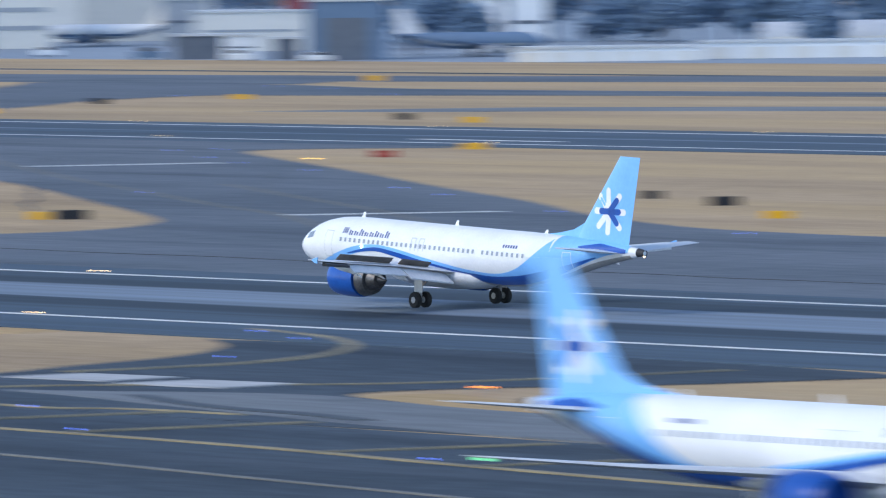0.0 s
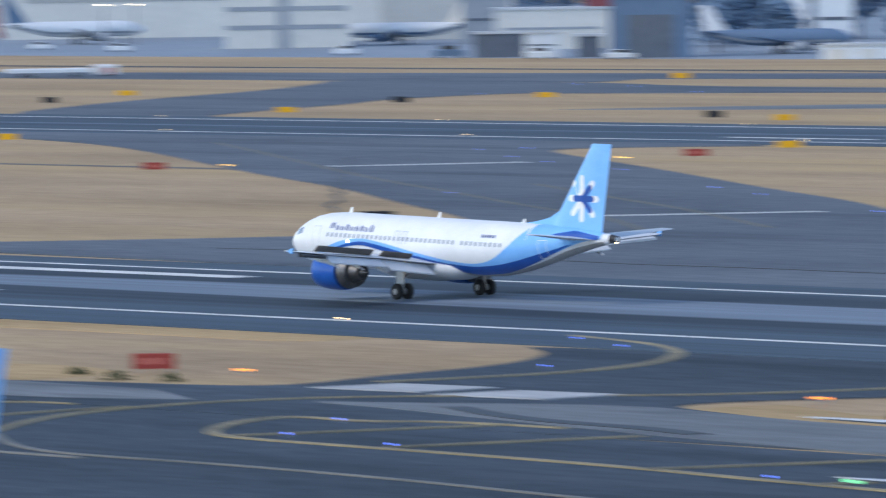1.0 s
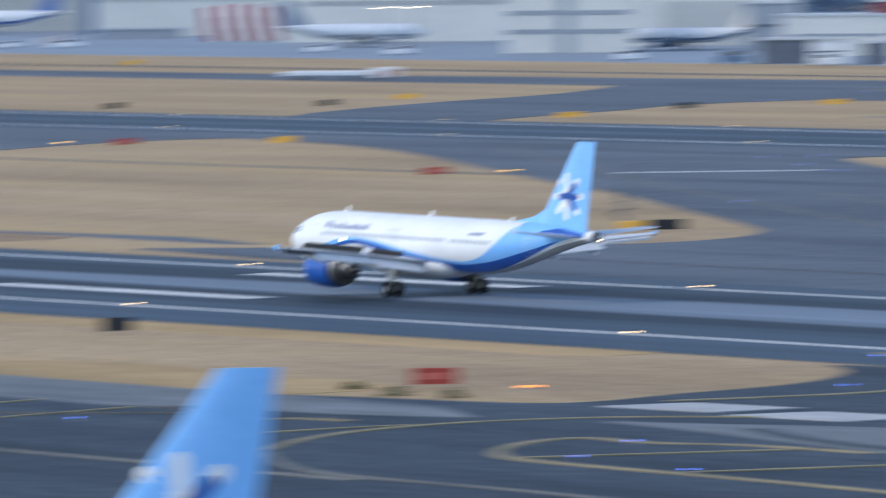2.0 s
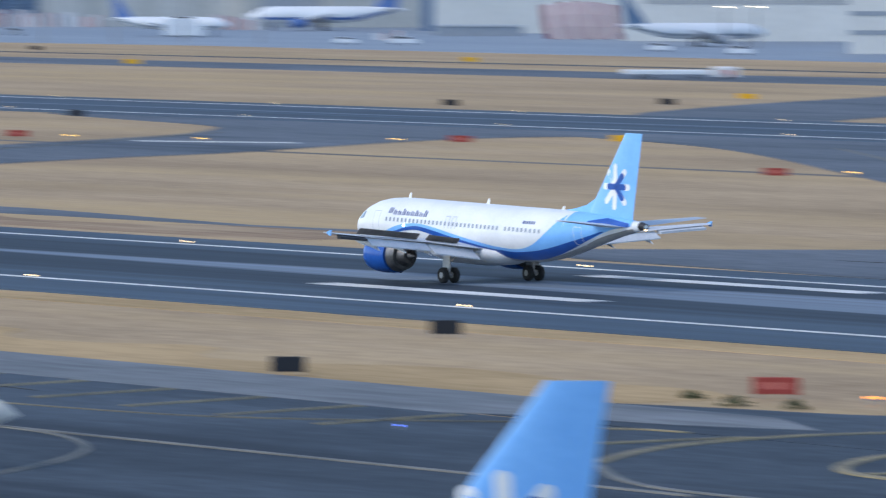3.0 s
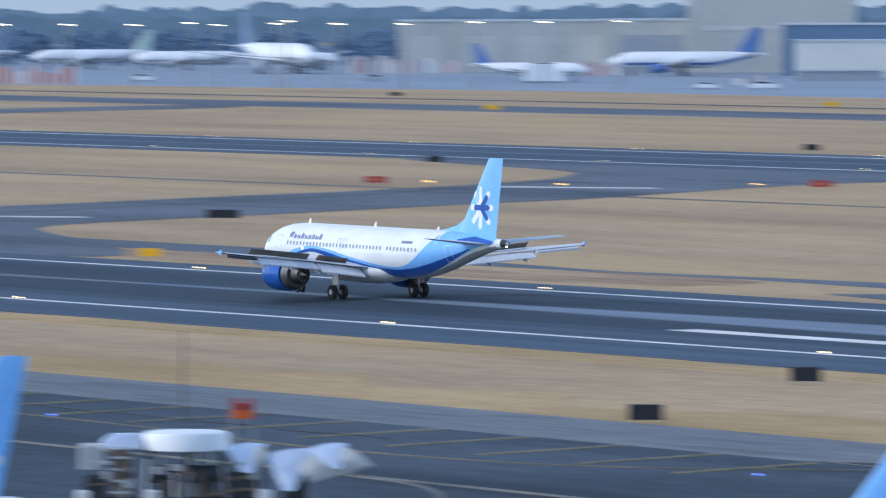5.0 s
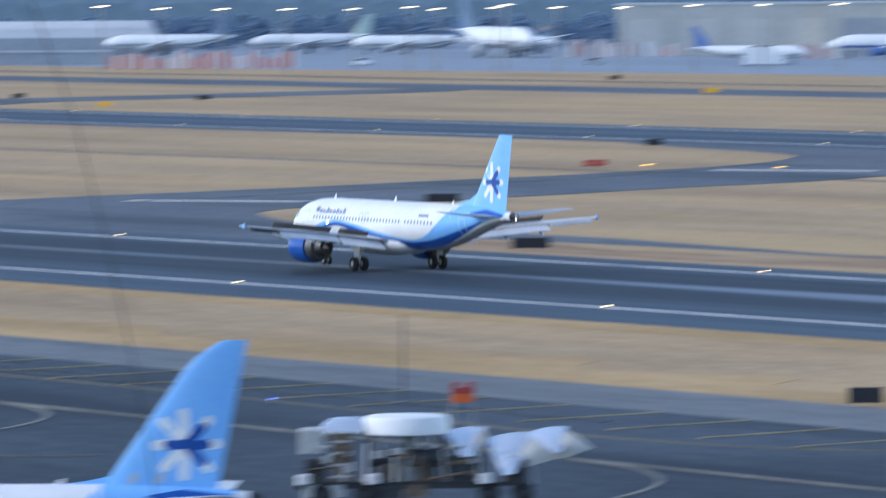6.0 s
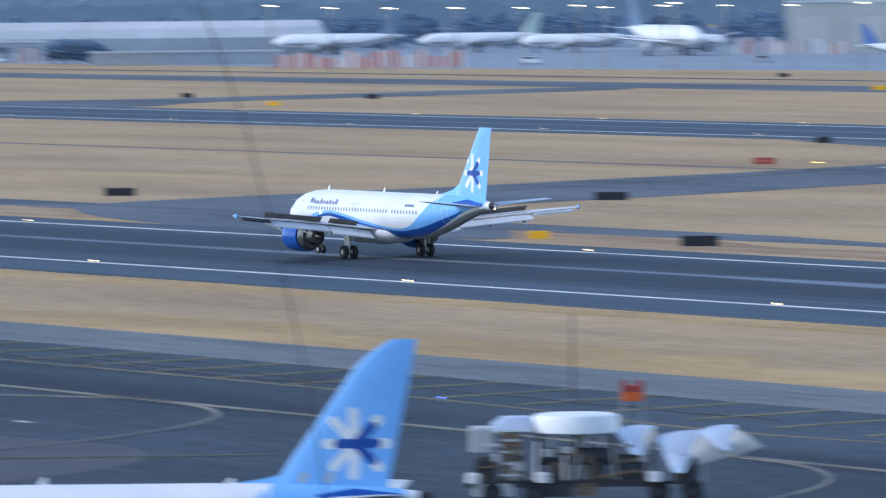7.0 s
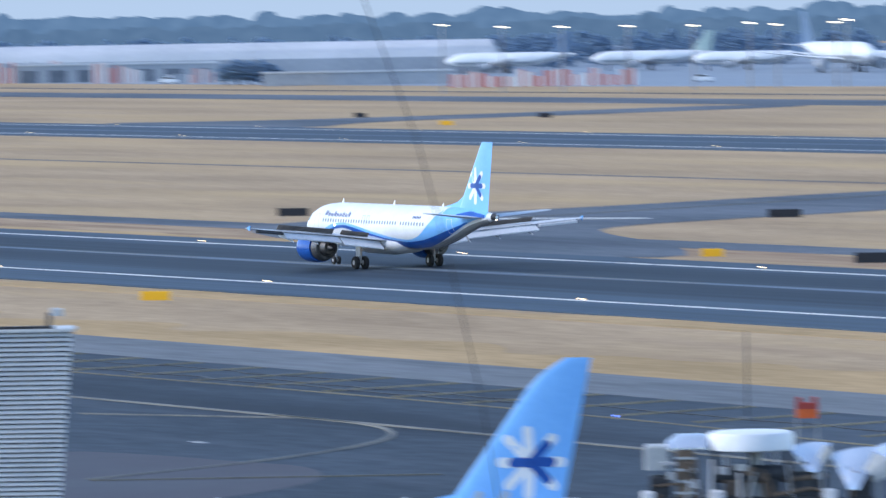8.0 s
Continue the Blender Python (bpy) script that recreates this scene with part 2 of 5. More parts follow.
def tube(points, radii, seg=12):
    """A round tube along points with a radius at each."""
    rings = []
    for i, p in enumerate(points):
        p = Vector(p)
        a, b = Vector(points[max(i - 1, 0)]), Vector(points[min(i + 1, len(points) - 1)])
        t = (b - a).normalized()
        u = t.orthogonal().normalized() if abs(t.z) > 0.9 else t.cross(Vector((0, 0, 1))).normalized()
        w = t.cross(u)
        rings.append([tuple(p + radii[i] * (math.cos(2 * math.pi * k / seg) * u + math.sin(2 * math.pi * k / seg) * w)) for k in range(seg)])
    return loft(rings)


def chaikin(pts, n=2):
    for _ in range(n):
        out = []
        for i in range(len(pts)):
            (a, b), (c, d) = pts[i], pts[(i + 1) % len(pts)]
            out += [(a * 0.75 + c * 0.25, b * 0.75 + d * 0.25), (a * 0.25 + c * 0.75, b * 0.25 + d * 0.75)]
        pts = out
    return pts


def slab(name, pts, z, m, label, category="", soft=0):
    """A flat slab with its top at z and an edge that goes into the ground."""
    if soft:
        pts = chaikin(pts, soft)
    n = len(pts)
    V = [(x, y, z) for x, y in pts] + [(x, y, -0.3) for x, y in pts]
    F = [tuple(range(n))] + [(i, (i + 1) % n, n + (i + 1) % n, n + i) for i in range(n)]
    return tagged(part(name, (V, F), m), label, category or name.split("_")[0], kind="structure")


def rect(x0, x1, y0, y1):
    return [(x0, y0), (x1, y0), (x1, y1), (x0, y1)]


def ribbon(pts, width):
    """A flat band along pts (x, y), as a polygon."""
    L, R = [], []
    for i, p in enumerate(pts):
        a, b = pts[max(i - 1, 0)], pts[min(i + 1, len(pts) - 1)]
        dx, dy = b[0] - a[0], b[1] - a[1]
        k = width / 2 / math.hypot(dx, dy)
        L.append((p[0] - dy * k, p[1] + dx * k))
        R.append((p[0] + dy * k, p[1] - dx * k))
    return L, R


def marking(name, pts, width, m, label, z=0.115):
    L, R = ribbon(pts, width)
    n = len(pts)
    ring = L + R[::-1]
    V = [(*p, z) for p in ring] + [(*p, z - 0.1) for p in ring]
    m2 = 2 * n
    F = [(i, i + 1, m2 - 2 - i, m2 - 1 - i) for i in range(n - 1)] + [(i, (i + 1) % m2, m2 + (i + 1) % m2, m2 + i) for i in range(m2)]
    return tagged(part(name, (V, F), m), label, "road marking", kind="structure")


def smooth_line(pts, n=3):
    for _ in range(n):
        out = [pts[0]]
        for (a, b), (c, d) in zip(pts, pts[1:]):
            out += [(a * 0.75 + c * 0.25, b * 0.75 + d * 0.25), (a * 0.25 + c * 0.75, b * 0.25 + d * 0.75)]
        pts = out + [pts[-1]]
    return pts


# ---------------------------------------------------------------- airfield ground
slab("ground", rect(-4600, 1500, -900, 4000), 0.0, GRASS, "flat airfield of dry straw-coloured grass", "ground")
slab("apron_near", rect(-900, 200, -120, 234), 0.05, ASPHALT, "dark blue-grey asphalt apron with yellow lines", "apron")
slab("taxiway_shoulder", rect(-900, -350, 233.4, 245.7), 0.07, CONCRETE, "pale grey concrete taxiway shoulder beside dry grass", "taxiway")
slab("taxiway_connector", [(-372, 234.2), (-361, 242), (-346.9, 248.1), (-335.8, 250.4), (-332.8, 253.7), (-336.1, 262), (-338.4, 272.2), (-342.3, 279.1), (-348.1, 285.4), (-357, 289.8),
     (-283, 289.8), (-286.7, 281), (-289.3, 273.7), (-296, 265), (-299.4, 257.8), (-298.2, 253.4), (-290.8, 251.5), (-280.8, 249.1), (-241.8, 246.6), (-240, 234.2)], 0.06, ASPHALT, "asphalt connector taxiway to the runway", "taxiway", 2)
slab("taxiway_shoulder", [(-350, 233.4), (-346.5, 235.4), (-334, 237.5), (-326, 241), (-336, 245.6), (-350, 245.7)], 0.08, CONCRETE, "pale grey concrete shoulder tapering beside dry grass", "taxiway")
slab("shoulder_patch", [(-319.9, 243.7), (-313.9, 245.9), (-306.8, 249.9), (-299.7, 252.7), (-290.8, 251.1), (-282.8, 249.5), (-271.8, 248.8), (-201.7, 248.1), (-202, 232.6), (-258.1, 234.4), (-277, 236.3), (-289, 238.6), (-299, 240.4), (-309.9, 242.9)], 0.09, CONCRETE, "pale grey concrete strip beside the taxiway", "taxiway", 1)
slab("taxiway_left_exit", [(-720, 352), (-780, 372), (-794, 394), (-812, 438), (-830, 471), (-839, 492), (-856, 519), (-873, 542), (-895, 561), (-912, 572), (-958, 582), (-1010, 597),
     (-815, 597), (-838, 580), (-838, 566), (-828, 547), (-812, 524), (-794, 500), (-784, 476), (-766, 447), (-756, 425), (-742, 398), (-720, 386), (-680, 374), (-640, 352)], 0.06, ASPHALT_OLD, "asphalt exit taxiway between the runways", "taxiway", 2)
slab("taxiway_right_exit", [(-545, 352), (-524, 376), (-513, 392), (-513, 402), (-518, 412), (-528, 422), (-546, 433), (-574, 449), (-618, 475), (-650, 491), (-692, 514), (-740, 541), (-781, 562), (-812, 573), (-840, 580), (-880, 597),
     (-675, 597), (-699, 582), (-702, 570), (-668, 550), (-636, 532), (-601, 511.5), (-565, 490), (-532, 472), (-505, 454), (-482, 441.5), (-462, 433), (-430, 430), (-100, 428), (-100, 352)], 0.08, ASPHALT_OLD, "broad asphalt exit taxiway between the runways", "taxiway", 2)
GRASS_YELLOW = varied("yellow_verge_grass", (0.335, 0.226, 0.108), (0.51, 0.348, 0.182), (0.05, 0.5), 0.95, 0.4, (0.5, 1.6, 1), 0.1)


def verge(x0, x1, y0, y1, step, seed, label, m=None, z=0.025):
    """A strip of yellower grass with a ragged far edge."""
    rnd = random.Random(seed)
    n = int((x1 - x0) / step)
    pts = [(x0 + (x1 - x0) * k / n, y0) for k in range(n + 1)] + [(x1 - (x1 - x0) * k / n, y1 + rnd.uniform(-1, 1) * (y1 - y0) * .45) for k in range(n + 1)]
    slab("grass_verge", pts, z, m or GRASS_YELLOW, label, "ground", 1)


verge(-900, -352, 245.5, 258, 9, 3, "yellow dry grass verge beside the taxiway shoulder")
verge(-900, -372, 283.5, 290.2, 11, 5, "yellow dry grass verge beside the runway")
verge(-1300, -700, 352.8, 357.5, 12, 8, "yellow dry grass verge beyond the runway")
EARTH = varied("bare_earth", (0.20, 0.132, 0.083), (0.36, 0.245, 0.155), (0.06, 0.5), 0.95, 0.4, (0.3, 1.6, 1), 0.1)
stained(EARTH, (0.46, 0.335, 0.205), 0.8, (0.02, 0.20, 1), 0.48, 0.62, 6.1)
verge(-296, -212, 250, 258, 7, 9, "yellow dry grass verge beside the taxiway")
verge(-1100, -560, 357, 372, 14, 12, "bare brown earth among dry grass beside the path", EARTH, 0.018)
slab("service_path", [(-1500, 372), (-655, 370.5), (-620, 372.5), (-592, 373), (-570, 374), (-540, 372), (-536, 374), (-556, 379), (-592, 375), (-640, 381), (-1500, 381)], 0.03, ASPHALT_OLD, "narrow dark asphalt path through dry grass", "path")
slab("drain_strip", rect(-1300, -640, 506, 509), 0.02, DRAIN, "dark earth drain through dry grass", "drain")
slab("taxiway_far", [(-2800, 828), (-1085, 828), (-1010, 832), (-1022, 852), (-970, 863), (-905, 884), (-600, 960), (-600, 1000), (-900, 925), (-1030, 890), (-1200, 868), (-2800, 868)], 0.05, ASPHALT_OLD, "far asphalt taxiway parallel to the runways", "taxiway")
slab("taxiway_far_link", [(-930, 648), (-974, 698), (-1002, 735), (-1026, 772), (-1062, 812), (-1085, 830), (-990, 830), (-952, 798), (-958, 770), (-948, 738), (-927, 714), (-912, 690), (-898, 670), (-880, 648)], 0.06, ASPHALT_OLD, "far asphalt link taxiway", "taxiway", 2)
slab("taxiway_far_bend", [(-1450, 652), (-1425, 690), (-1440, 745), (-1480, 830), (-1440, 830), (-1405, 745), (-1385, 690), (-1330, 652)], 0.07, ASPHALT_OLD, "far asphalt bend between taxiway and runway", "taxiway", 2)
slab("taxiway_far_spur", [(-965, 770), (-990, 822), (-944, 812), (-849, 826), (-700, 860), (-700, 828), (-880, 796), (-940, 775)], 0.065, ASPHALT_OLD, "far asphalt spur between strips of dry grass", "taxiway", 1)
slab("far_road", rect(-2800, -700, 905, 912), 0.02, ASPHALT, "far service road across dry grass", "road")
slab("pale_strip", [(-862, 702), (-850, 722), (-835, 738), (-760, 772), (-740, 752), (-812, 724), (-832, 710)], 0.03, CONCRETE, "pale worn concrete strip in dry grass", "pavement")
slab("apron_far", [(-3600, 945), (-2250, 960), (-1950, 962), (-1820, 966), (-1600, 1000), (-1350, 985), (-1150, 985), (-300, 1060), (-300, 1700), (-3600, 1700)], 0.05, HAZED_CONCRETE, "far blue-grey apron with parked airliners", "apron")


# runways: rubber-darkened bands and a paler worn centre, toned for sky sheen too, follow the long axis
def runway_material(name, rubber, x_thin, x_wide):
    """Dark rubber either side of a paler worn centre with sky sheen in its tone, which widens from x_thin to x_wide."""
    m = mat(name, (0.06, 0.066, 0.076), 0.7, spec=0.10)
    n, l = m.node_tree.nodes, m.node_tree.links
    b = n["Principled BSDF"]

    def node(kind, op, *ins):
        q = n.new(kind)
        if op:
            q.operation = op
        for k, v in enumerate(ins):
            if v is None:
                continue
            if isinstance(v, (int, float)):
                q.inputs[k].default_value = v
            else:
                l.new(v, q.inputs[k])
        return q.outputs[0]

    tc = n.new("ShaderNodeTexCoord")
    sep = n.new("ShaderNodeSeparateXYZ")
    l.new(tc.outputs["Object"], sep.inputs[0])
    mp = n.new("ShaderNodeMapping")
    mp.inputs["Scale"].default_value = (0.012, 0.45, 1)
    l.new(tc.outputs["Object"], mp.inputs["Vector"])
    streak = n.new("ShaderNodeTexNoise")
    streak.inputs["Scale"].default_value, streak.inputs["Detail"].default_value = 1.0, 7
    l.new(mp.outputs["Vector"], streak.inputs["Vector"])
    st = streak.outputs["Fac"]
    off = node("ShaderNodeMath", "ABSOLUTE", sep.outputs["Y"])
    off = node("ShaderNodeMath", "ADD", off, node("ShaderNodeMath", "MULTIPLY_ADD", st, 5.0, -2.5))
    half = n.new("ShaderNodeMapRange")
    for k, v in zip(("From Min", "From Max", "To Min", "To Max"), (x_thin, x_wide, 0.9, 7.4)):
        half.inputs[k].default_value = v
    l.new(sep.outputs["X"], half.inputs["Value"])
    pale = node("ShaderNodeMath", "SUBTRACT", half.outputs[0], off)
    pale = node("ShaderNodeMath", "MULTIPLY_ADD", pale, 0.7, 0.5)
    clampn = n.new("ShaderNodeClamp")
    l.new(pale, clampn.inputs[0])
    ramp = n.new("ShaderNodeValToRGB")
    cr = ramp.color_ramp
    base = (0.057, 0.084, 0.115, 1)
    dark = (rubber, rubber * 1.45, rubber * 2.0, 1)
    cr.elements[0].position, cr.elements[0].color = 0.0, dark
    cr.elements[1].position, cr.elements[1].color = 1.0, base
    cr.elements.new(13.0 / 40).color = dark
    cr.elements.new(19.0 / 40).color = base
    l.new(node("ShaderNodeMath", "DIVIDE", off, 40.0), ramp.inputs["Fac"])
    tone = n.new("ShaderNodeMix")
    tone.data_type = "RGBA"
    l.new(clampn.outputs[0], tone.inputs[0])
    l.new(ramp.outputs["Color"], tone.inputs[6])
    # bluish pale tone: worn surface with the sky's sheen painted in
    tone.inputs[7].default_value = (0.165, 0.205, 0.255, 1)
    grain = n.new("ShaderNodeTexNoise")
    grain.inputs["Scale"].default_value, grain.inputs["Detail"].default_value = 0.6, 6
    l.new(tc.outputs["Object"], grain.inputs["Vector"])
    mixc = n.new("ShaderNodeMix")
    mixc.data_type, mixc.blend_type = "RGBA", "OVERLAY"
    mixc.inputs[0].default_value = 0.55
    l.new(tone.outputs[2], mixc.inputs[6])
    l.new(st, mixc.inputs[7])
    l.new(mixc.outputs[2], b.inputs["Base Color"])
    bp = n.new("ShaderNodeBump")
    bp.inputs["Strength"].default_value, bp.inputs["Distance"].default_value = 0.2, 0.03
    l.new(grain.outputs["Fac"], bp.inputs["Height"])
    l.new(bp.outputs["Normal"], b.inputs["Normal"])
    return m


def runway(name, x0, x1, yc, y0, y1, z, m, label):
    """Its own origin lies on the centre line."""
    ob = slab(name, [(x, y - yc) for x, y in rect(x0, x1, y0, y1)], z, m, label, "runway")
    ob.location = (0, yc, 0)
    return ob


R1, R2 = 326.3, 625.0
RW_NEAR = runway_material("runway_near_asphalt", 0.030, -560, -410)
RW_FAR = runway_material("runway_far_asphalt", 0.050, -700, 900)
runway("runway_near", -2600, 400, R1, 290, 353, 0.10, RW_NEAR, "landing runway with dark rubber bands and pale worn centre, sky sheen painted in")
runway("runway_far", -2800, 400, R2, 595, 656, 0.10, RW_FAR, "parallel far runway of dark asphalt with white edge lines")

# runway markings
for y, w in ((301.8, 0.9), (345.6, 0.9), (603.4, 1.0), (646.5, 1.0)):
    marking("edge_line", [(-2600 + 100 * k, y) for k in range(30)], w, WHITE_LINE, "white runway edge line on asphalt")
for y in (314.5, 338.8):
    marking("aiming_bar", [(-487, y), (-452, y)], 2.6, WHITE_LINE, "broad white aiming bar on the runway")
marking("aiming_bar", [(-718, 613.5), (-690, 613.5)], 1.6, WHITE_LINE, "broad white bar on the far runway")
for k in range(30):
    marking("centre_dash", [(-590 - k * 50, R1), (-622 - k * 50, R1)], 0.6, PALE_LINE, "worn pale centre dash on the runway")
for a, b in (((-674, 517), (-663, 537)), ((-526, 435), (-514.5, 452.5)), ((-847, 519), (-828.5, 531)), ((-780, 402), (-763, 415))):
    marking("hold_bar", [a, b], 1.8, WHITE_LINE, "pale hold line across the exit taxiway")

for pts in ([(-770, 572), (-725, 546), (-661, 508), (-619, 484), (-594, 471), (-549, 446), (-527, 436), (-495, 415)], [(-602, 489), (-561, 466), (-542, 456), (-526, 447), (-490, 425)], [(-880, 552), (-853, 521), (-828, 492), (-803, 450), (-775, 400)]):
    marking("exit_line", smooth_line(pts), 0.5, DULL_YELLOW, "faint yellow centre line of the exit taxiway")

TAR = mat("tar_seam", (0.015, 0.017, 0.021), 0.6)
TAR_RND = random.Random(4)
for x0, x1, y in ((-540, -460, 229), (-470, -380, 226), (-520, -430, 224)):
    seam = [(x0 + (x1 - x0) * k / 24, y + TAR_RND.uniform(-.7, .7)) for k in range(25)]
    marking("tar_seam", seam, TAR_RND.uniform(.18, .42), TAR, "dark wavy tar seam in the asphalt", 0.108)
for x0, y0, x1, y1 in ((-700, 540, -560, 430), (-660, 545, -540, 440), (-500, 372, -300, 368)):
    seam = [(x0 + (x1 - x0) * k / 24 + TAR_RND.uniform(-.8, .8), y0 + (y1 - y0) * k / 24 + TAR_RND.uniform(-.8, .8)) for k in range(25)]
    marking("tar_seam", seam, TAR_RND.uniform(.3, .7), TAR, "dark wavy tar seam in the asphalt", 0.118)

# apron markings
marking("taxi_line", [(-560, 207), (-290, 207.2)], 0.55, PALE_LINE, "pale worn taxi line on asphalt")
marking("taxi_line", smooth_line([(-310, 215.8), (-300, 210.1), (-292.6, 208.4), (-281.6, 208.9), (-264.6, 207.9), (-248.6, 205.6), (-202.7, 200.5)]), 0.5, PALE_LINE, "pale worn taxi line on asphalt")
for dx in (0, 67.5):
    marking("lead_in_line", smooth_line([(-428 + dx, 207), (-415 + dx, 207), (-405.5 + dx, 204), (-397 + dx, 198.5), (-387 + dx, 187.5), (-378 + dx, 172)]), 0.36, PALE_LINE, "pale curved stand lead-in line on asphalt")
marking("hatch_border", smooth_line([(-560, 221), (-500, 220.5), (-440, 221.5), (-400, 220.5), (-376, 217.6), (-362, 218.6), (-351, 221), (-340.8, 231.8)]), 0.3, DULL_YELLOW, "yellow hatch border line on asphalt")
for k in range(20):
    marking("hatch_line", [(-344.5 - k * 9.7, 222), (-347.5 - k * 9.7, 232.9)], 0.36, YELLOW_LINE, "yellow diagonal hatch line on asphalt")
marking("loop_line", smooth_line([(-288, 237.7), (-298, 237.3), (-302, 234.2), (-308.5, 235.3), (-307.7, 231.2), (-304.3, 226.6), (-300.7, 223.4), (-296.4, 221.7), (-286.9, 221.5), (-272.1, 221.1), (-259.9, 220.2), (-249.4, 218.6), (-217.4, 215.7)]), 0.7, YELLOW_LINE, "yellow looped taxi guide line")
for a, b in (((-297.6, 222.9), (-292.8, 237.6)), ((-283.3, 222.1), (-279.5, 236.1)), ((-259.8, 220), (-254.7, 232.6)), ((-245, 218.3), (-240.6, 230))):
    marking("loop_hatch", [a, b], 0.6, YELLOW_LINE, "yellow hatch line in the guide loop")
marking("curve_line", smooth_line([(-306.6, 210.7), (-311.9, 217.3), (-316.9, 222.7), (-320.8, 228.8), (-323, 236.5), (-322.6, 242.1), (-320.7, 247.3), (-316.1, 252.1), (-307.8, 258.7), (-303.8, 263), (-300.4, 271.5), (-298.1, 285)]), 0.6, YELLOW_LINE, "yellow curved taxi line to the runway")
marking("curve_line", smooth_line([(-362, 298.5), (-355.3, 296.6), (-348.8, 294.6), (-341.3, 290.4), (-335.3, 284.7), (-330.9, 278.2), (-328.9, 270.9), (-329.4, 264.8), (-330.7, 258.1)]), 0.8, YELLOW_LINE, "yellow curved taxi line beside dry grass")
marking("edge_curve", smooth_line([(-323, 223.5), (-323.6, 228.9), (-323.2, 234.7)]), 0.45, YELLOW_LINE, "yellow taxiway edge line")
marking("edge_curve", smooth_line([(-333.7, 230.9), (-332.2, 233.8), (-328.4, 234.2)]), 0.45, YELLOW_LINE, "yellow taxiway edge line")
marking("seepage_stain", smooth_line([(-307.4, 245.6), (-300.9, 242.7), (-293, 240.6), (-284.5, 240.2), (-278, 238.6)]), 1.5, TAR, "dark damp stain along the concrete strip", 0.125)
marking("taxi_line", [(-377.1, 171.7), (-369.0, 188.2)], 0.35, DULL_YELLOW, "faint worn taxi line on asphalt")
marking("taxi_line", smooth_line([(-438.3, 199.0), (-431.3, 202.8), (-424.3, 206.6)]), 0.3, PALE_LINE, "faint worn taxi line on asphalt")
for x0 in (-329.3, -317.8):
    slab("pale_pad", [(x0, 252.0), (x0 + 1.1, 257.7), (x0 + 9.2, 258.8), (x0 + 8.8, 253)], 0.12, PAD, "pale concrete pad in the taxiway", "pavement")
slab("paint_patch", [(-406.6, 191.2), (-405.0, 190.9), (-404.4, 191.5), (-406.0, 191.9)], 0.07, PAD, "small pale patch on the asphalt apron", "pavement", 2)
slab("stained_patch", [(-396, 172), (-403.5, 182), (-399, 183.6), (-393, 184.6), (-387, 185), (-380, 186.4), (-366, 180), (-352, 160), (-375, 150)], 0.065, RED_STAIN, "reddish stained asphalt patch", "pavement", 2)


# ---------------------------------------------------------------- airliner
def station(d, k):
    """Fuselage section d metres behind the nose: centre height, half height, half width."""
    D = (0, .12, .4, .9, 1.6, 2.4, 3.4, 4.6, 6.0, 7.5, 22.5, 25, 27, 29, 31, 33, 35, 36.5, 37.57)
    C = (3.45, 3.45, 3.46, 3.50, 3.58, 3.67, 3.76, 3.82, 3.85, 3.86, 3.86, 3.93, 4.08, 4.30, 4.56, 4.80, 4.98, 5.06, 5.10)
    Hh = (.02, .32, .62, .95, 1.28, 1.55, 1.78, 1.93, 2.0, 2.02, 2.02, 1.96, 1.80, 1.56, 1.26, .95, .62, .38, .22)
    W = (.02, .32, .62, .95, 1.28, 1.55, 1.76, 1.90, 1.96, 1.98, 1.98, 1.93, 1.80, 1.55, 1.24, .90, .56, .34, .20)
    return np.interp(d, D, C), np.interp(d, D, Hh), np.interp(d, D, W)


NOSE = 17.71          # the nose lies this far ahead of the main wheels


def side(d, z, out=0.0):
    """Half width of the fuselage skin at height z."""
    c, h, w = station(d, 1)
    u = max(-1.0, min(1.0, (z - c) / h))
    return w * math.sqrt(max(0.0, 1 - u * u)) + out


def skin_patch(d0, d1, lower, upper, nd, nz, s, out=0.012):
    """A painted band on the skin between two height curves, on side s."""
    V, F = [], []
    for i in range(nd + 1):
        d = d0 + (d1 - d0) * i / nd
        c, h, w = station(d, 1)
        lo, hi = max(lower(d), c - h * 0.999), min(upper(d), c + h * 0.9999)
        a0, a1 = math.asin(max(-1, min(1, (lo - c) / h))), math.asin(max(-1, min(1, (hi - c) / h)))
        for j in range(nz + 1):
            a = a0 + (a1 - a0) * j / nz
            V.append((NOSE - d, s * ((w + out) * math.cos(a)), c + (h + out) * math.sin(a)))
    for i in range(nd):
        for j in range(nz):
            a = i * (nz + 1) + j
            F.append((a, a + 1, a + nz + 2, a + nz + 1))
    return V, F


def curve(*pts):
    xs, ys = [p[0] for p in pts], [p[1] for p in pts]
    fine = np.linspace(xs[0], xs[-1], 160)
    vals = np.interp(fine, xs, ys)
    ker = np.hanning(19) / np.hanning(19).sum()
    sm = np.convolve(np.pad(vals, 9, mode="edge"), ker, mode="valid")
    return lambda d: float(np.interp(d, fine, sm))


WAVE_TOP = curve((3.2, 2.3), (5, 3.0), (8, 3.95), (10.5, 4.2), (13, 3.95), (16, 3.5), (20, 2.98), (23.2, 2.78), (25.2, 3.05), (26.8, 3.8), (28.2, 4.9), (29.6, 6.3), (37.5, 6.6))
DARK_TOP = curve((7, 3.3), (8.5, 3.7), (10.5, 4.0), (13, 3.7), (16, 3.25), (20, 2.75), (23.2, 2.6), (26, 2.85), (28, 3.25), (30, 3.75), (32, 4.25), (33.5, 4.7))
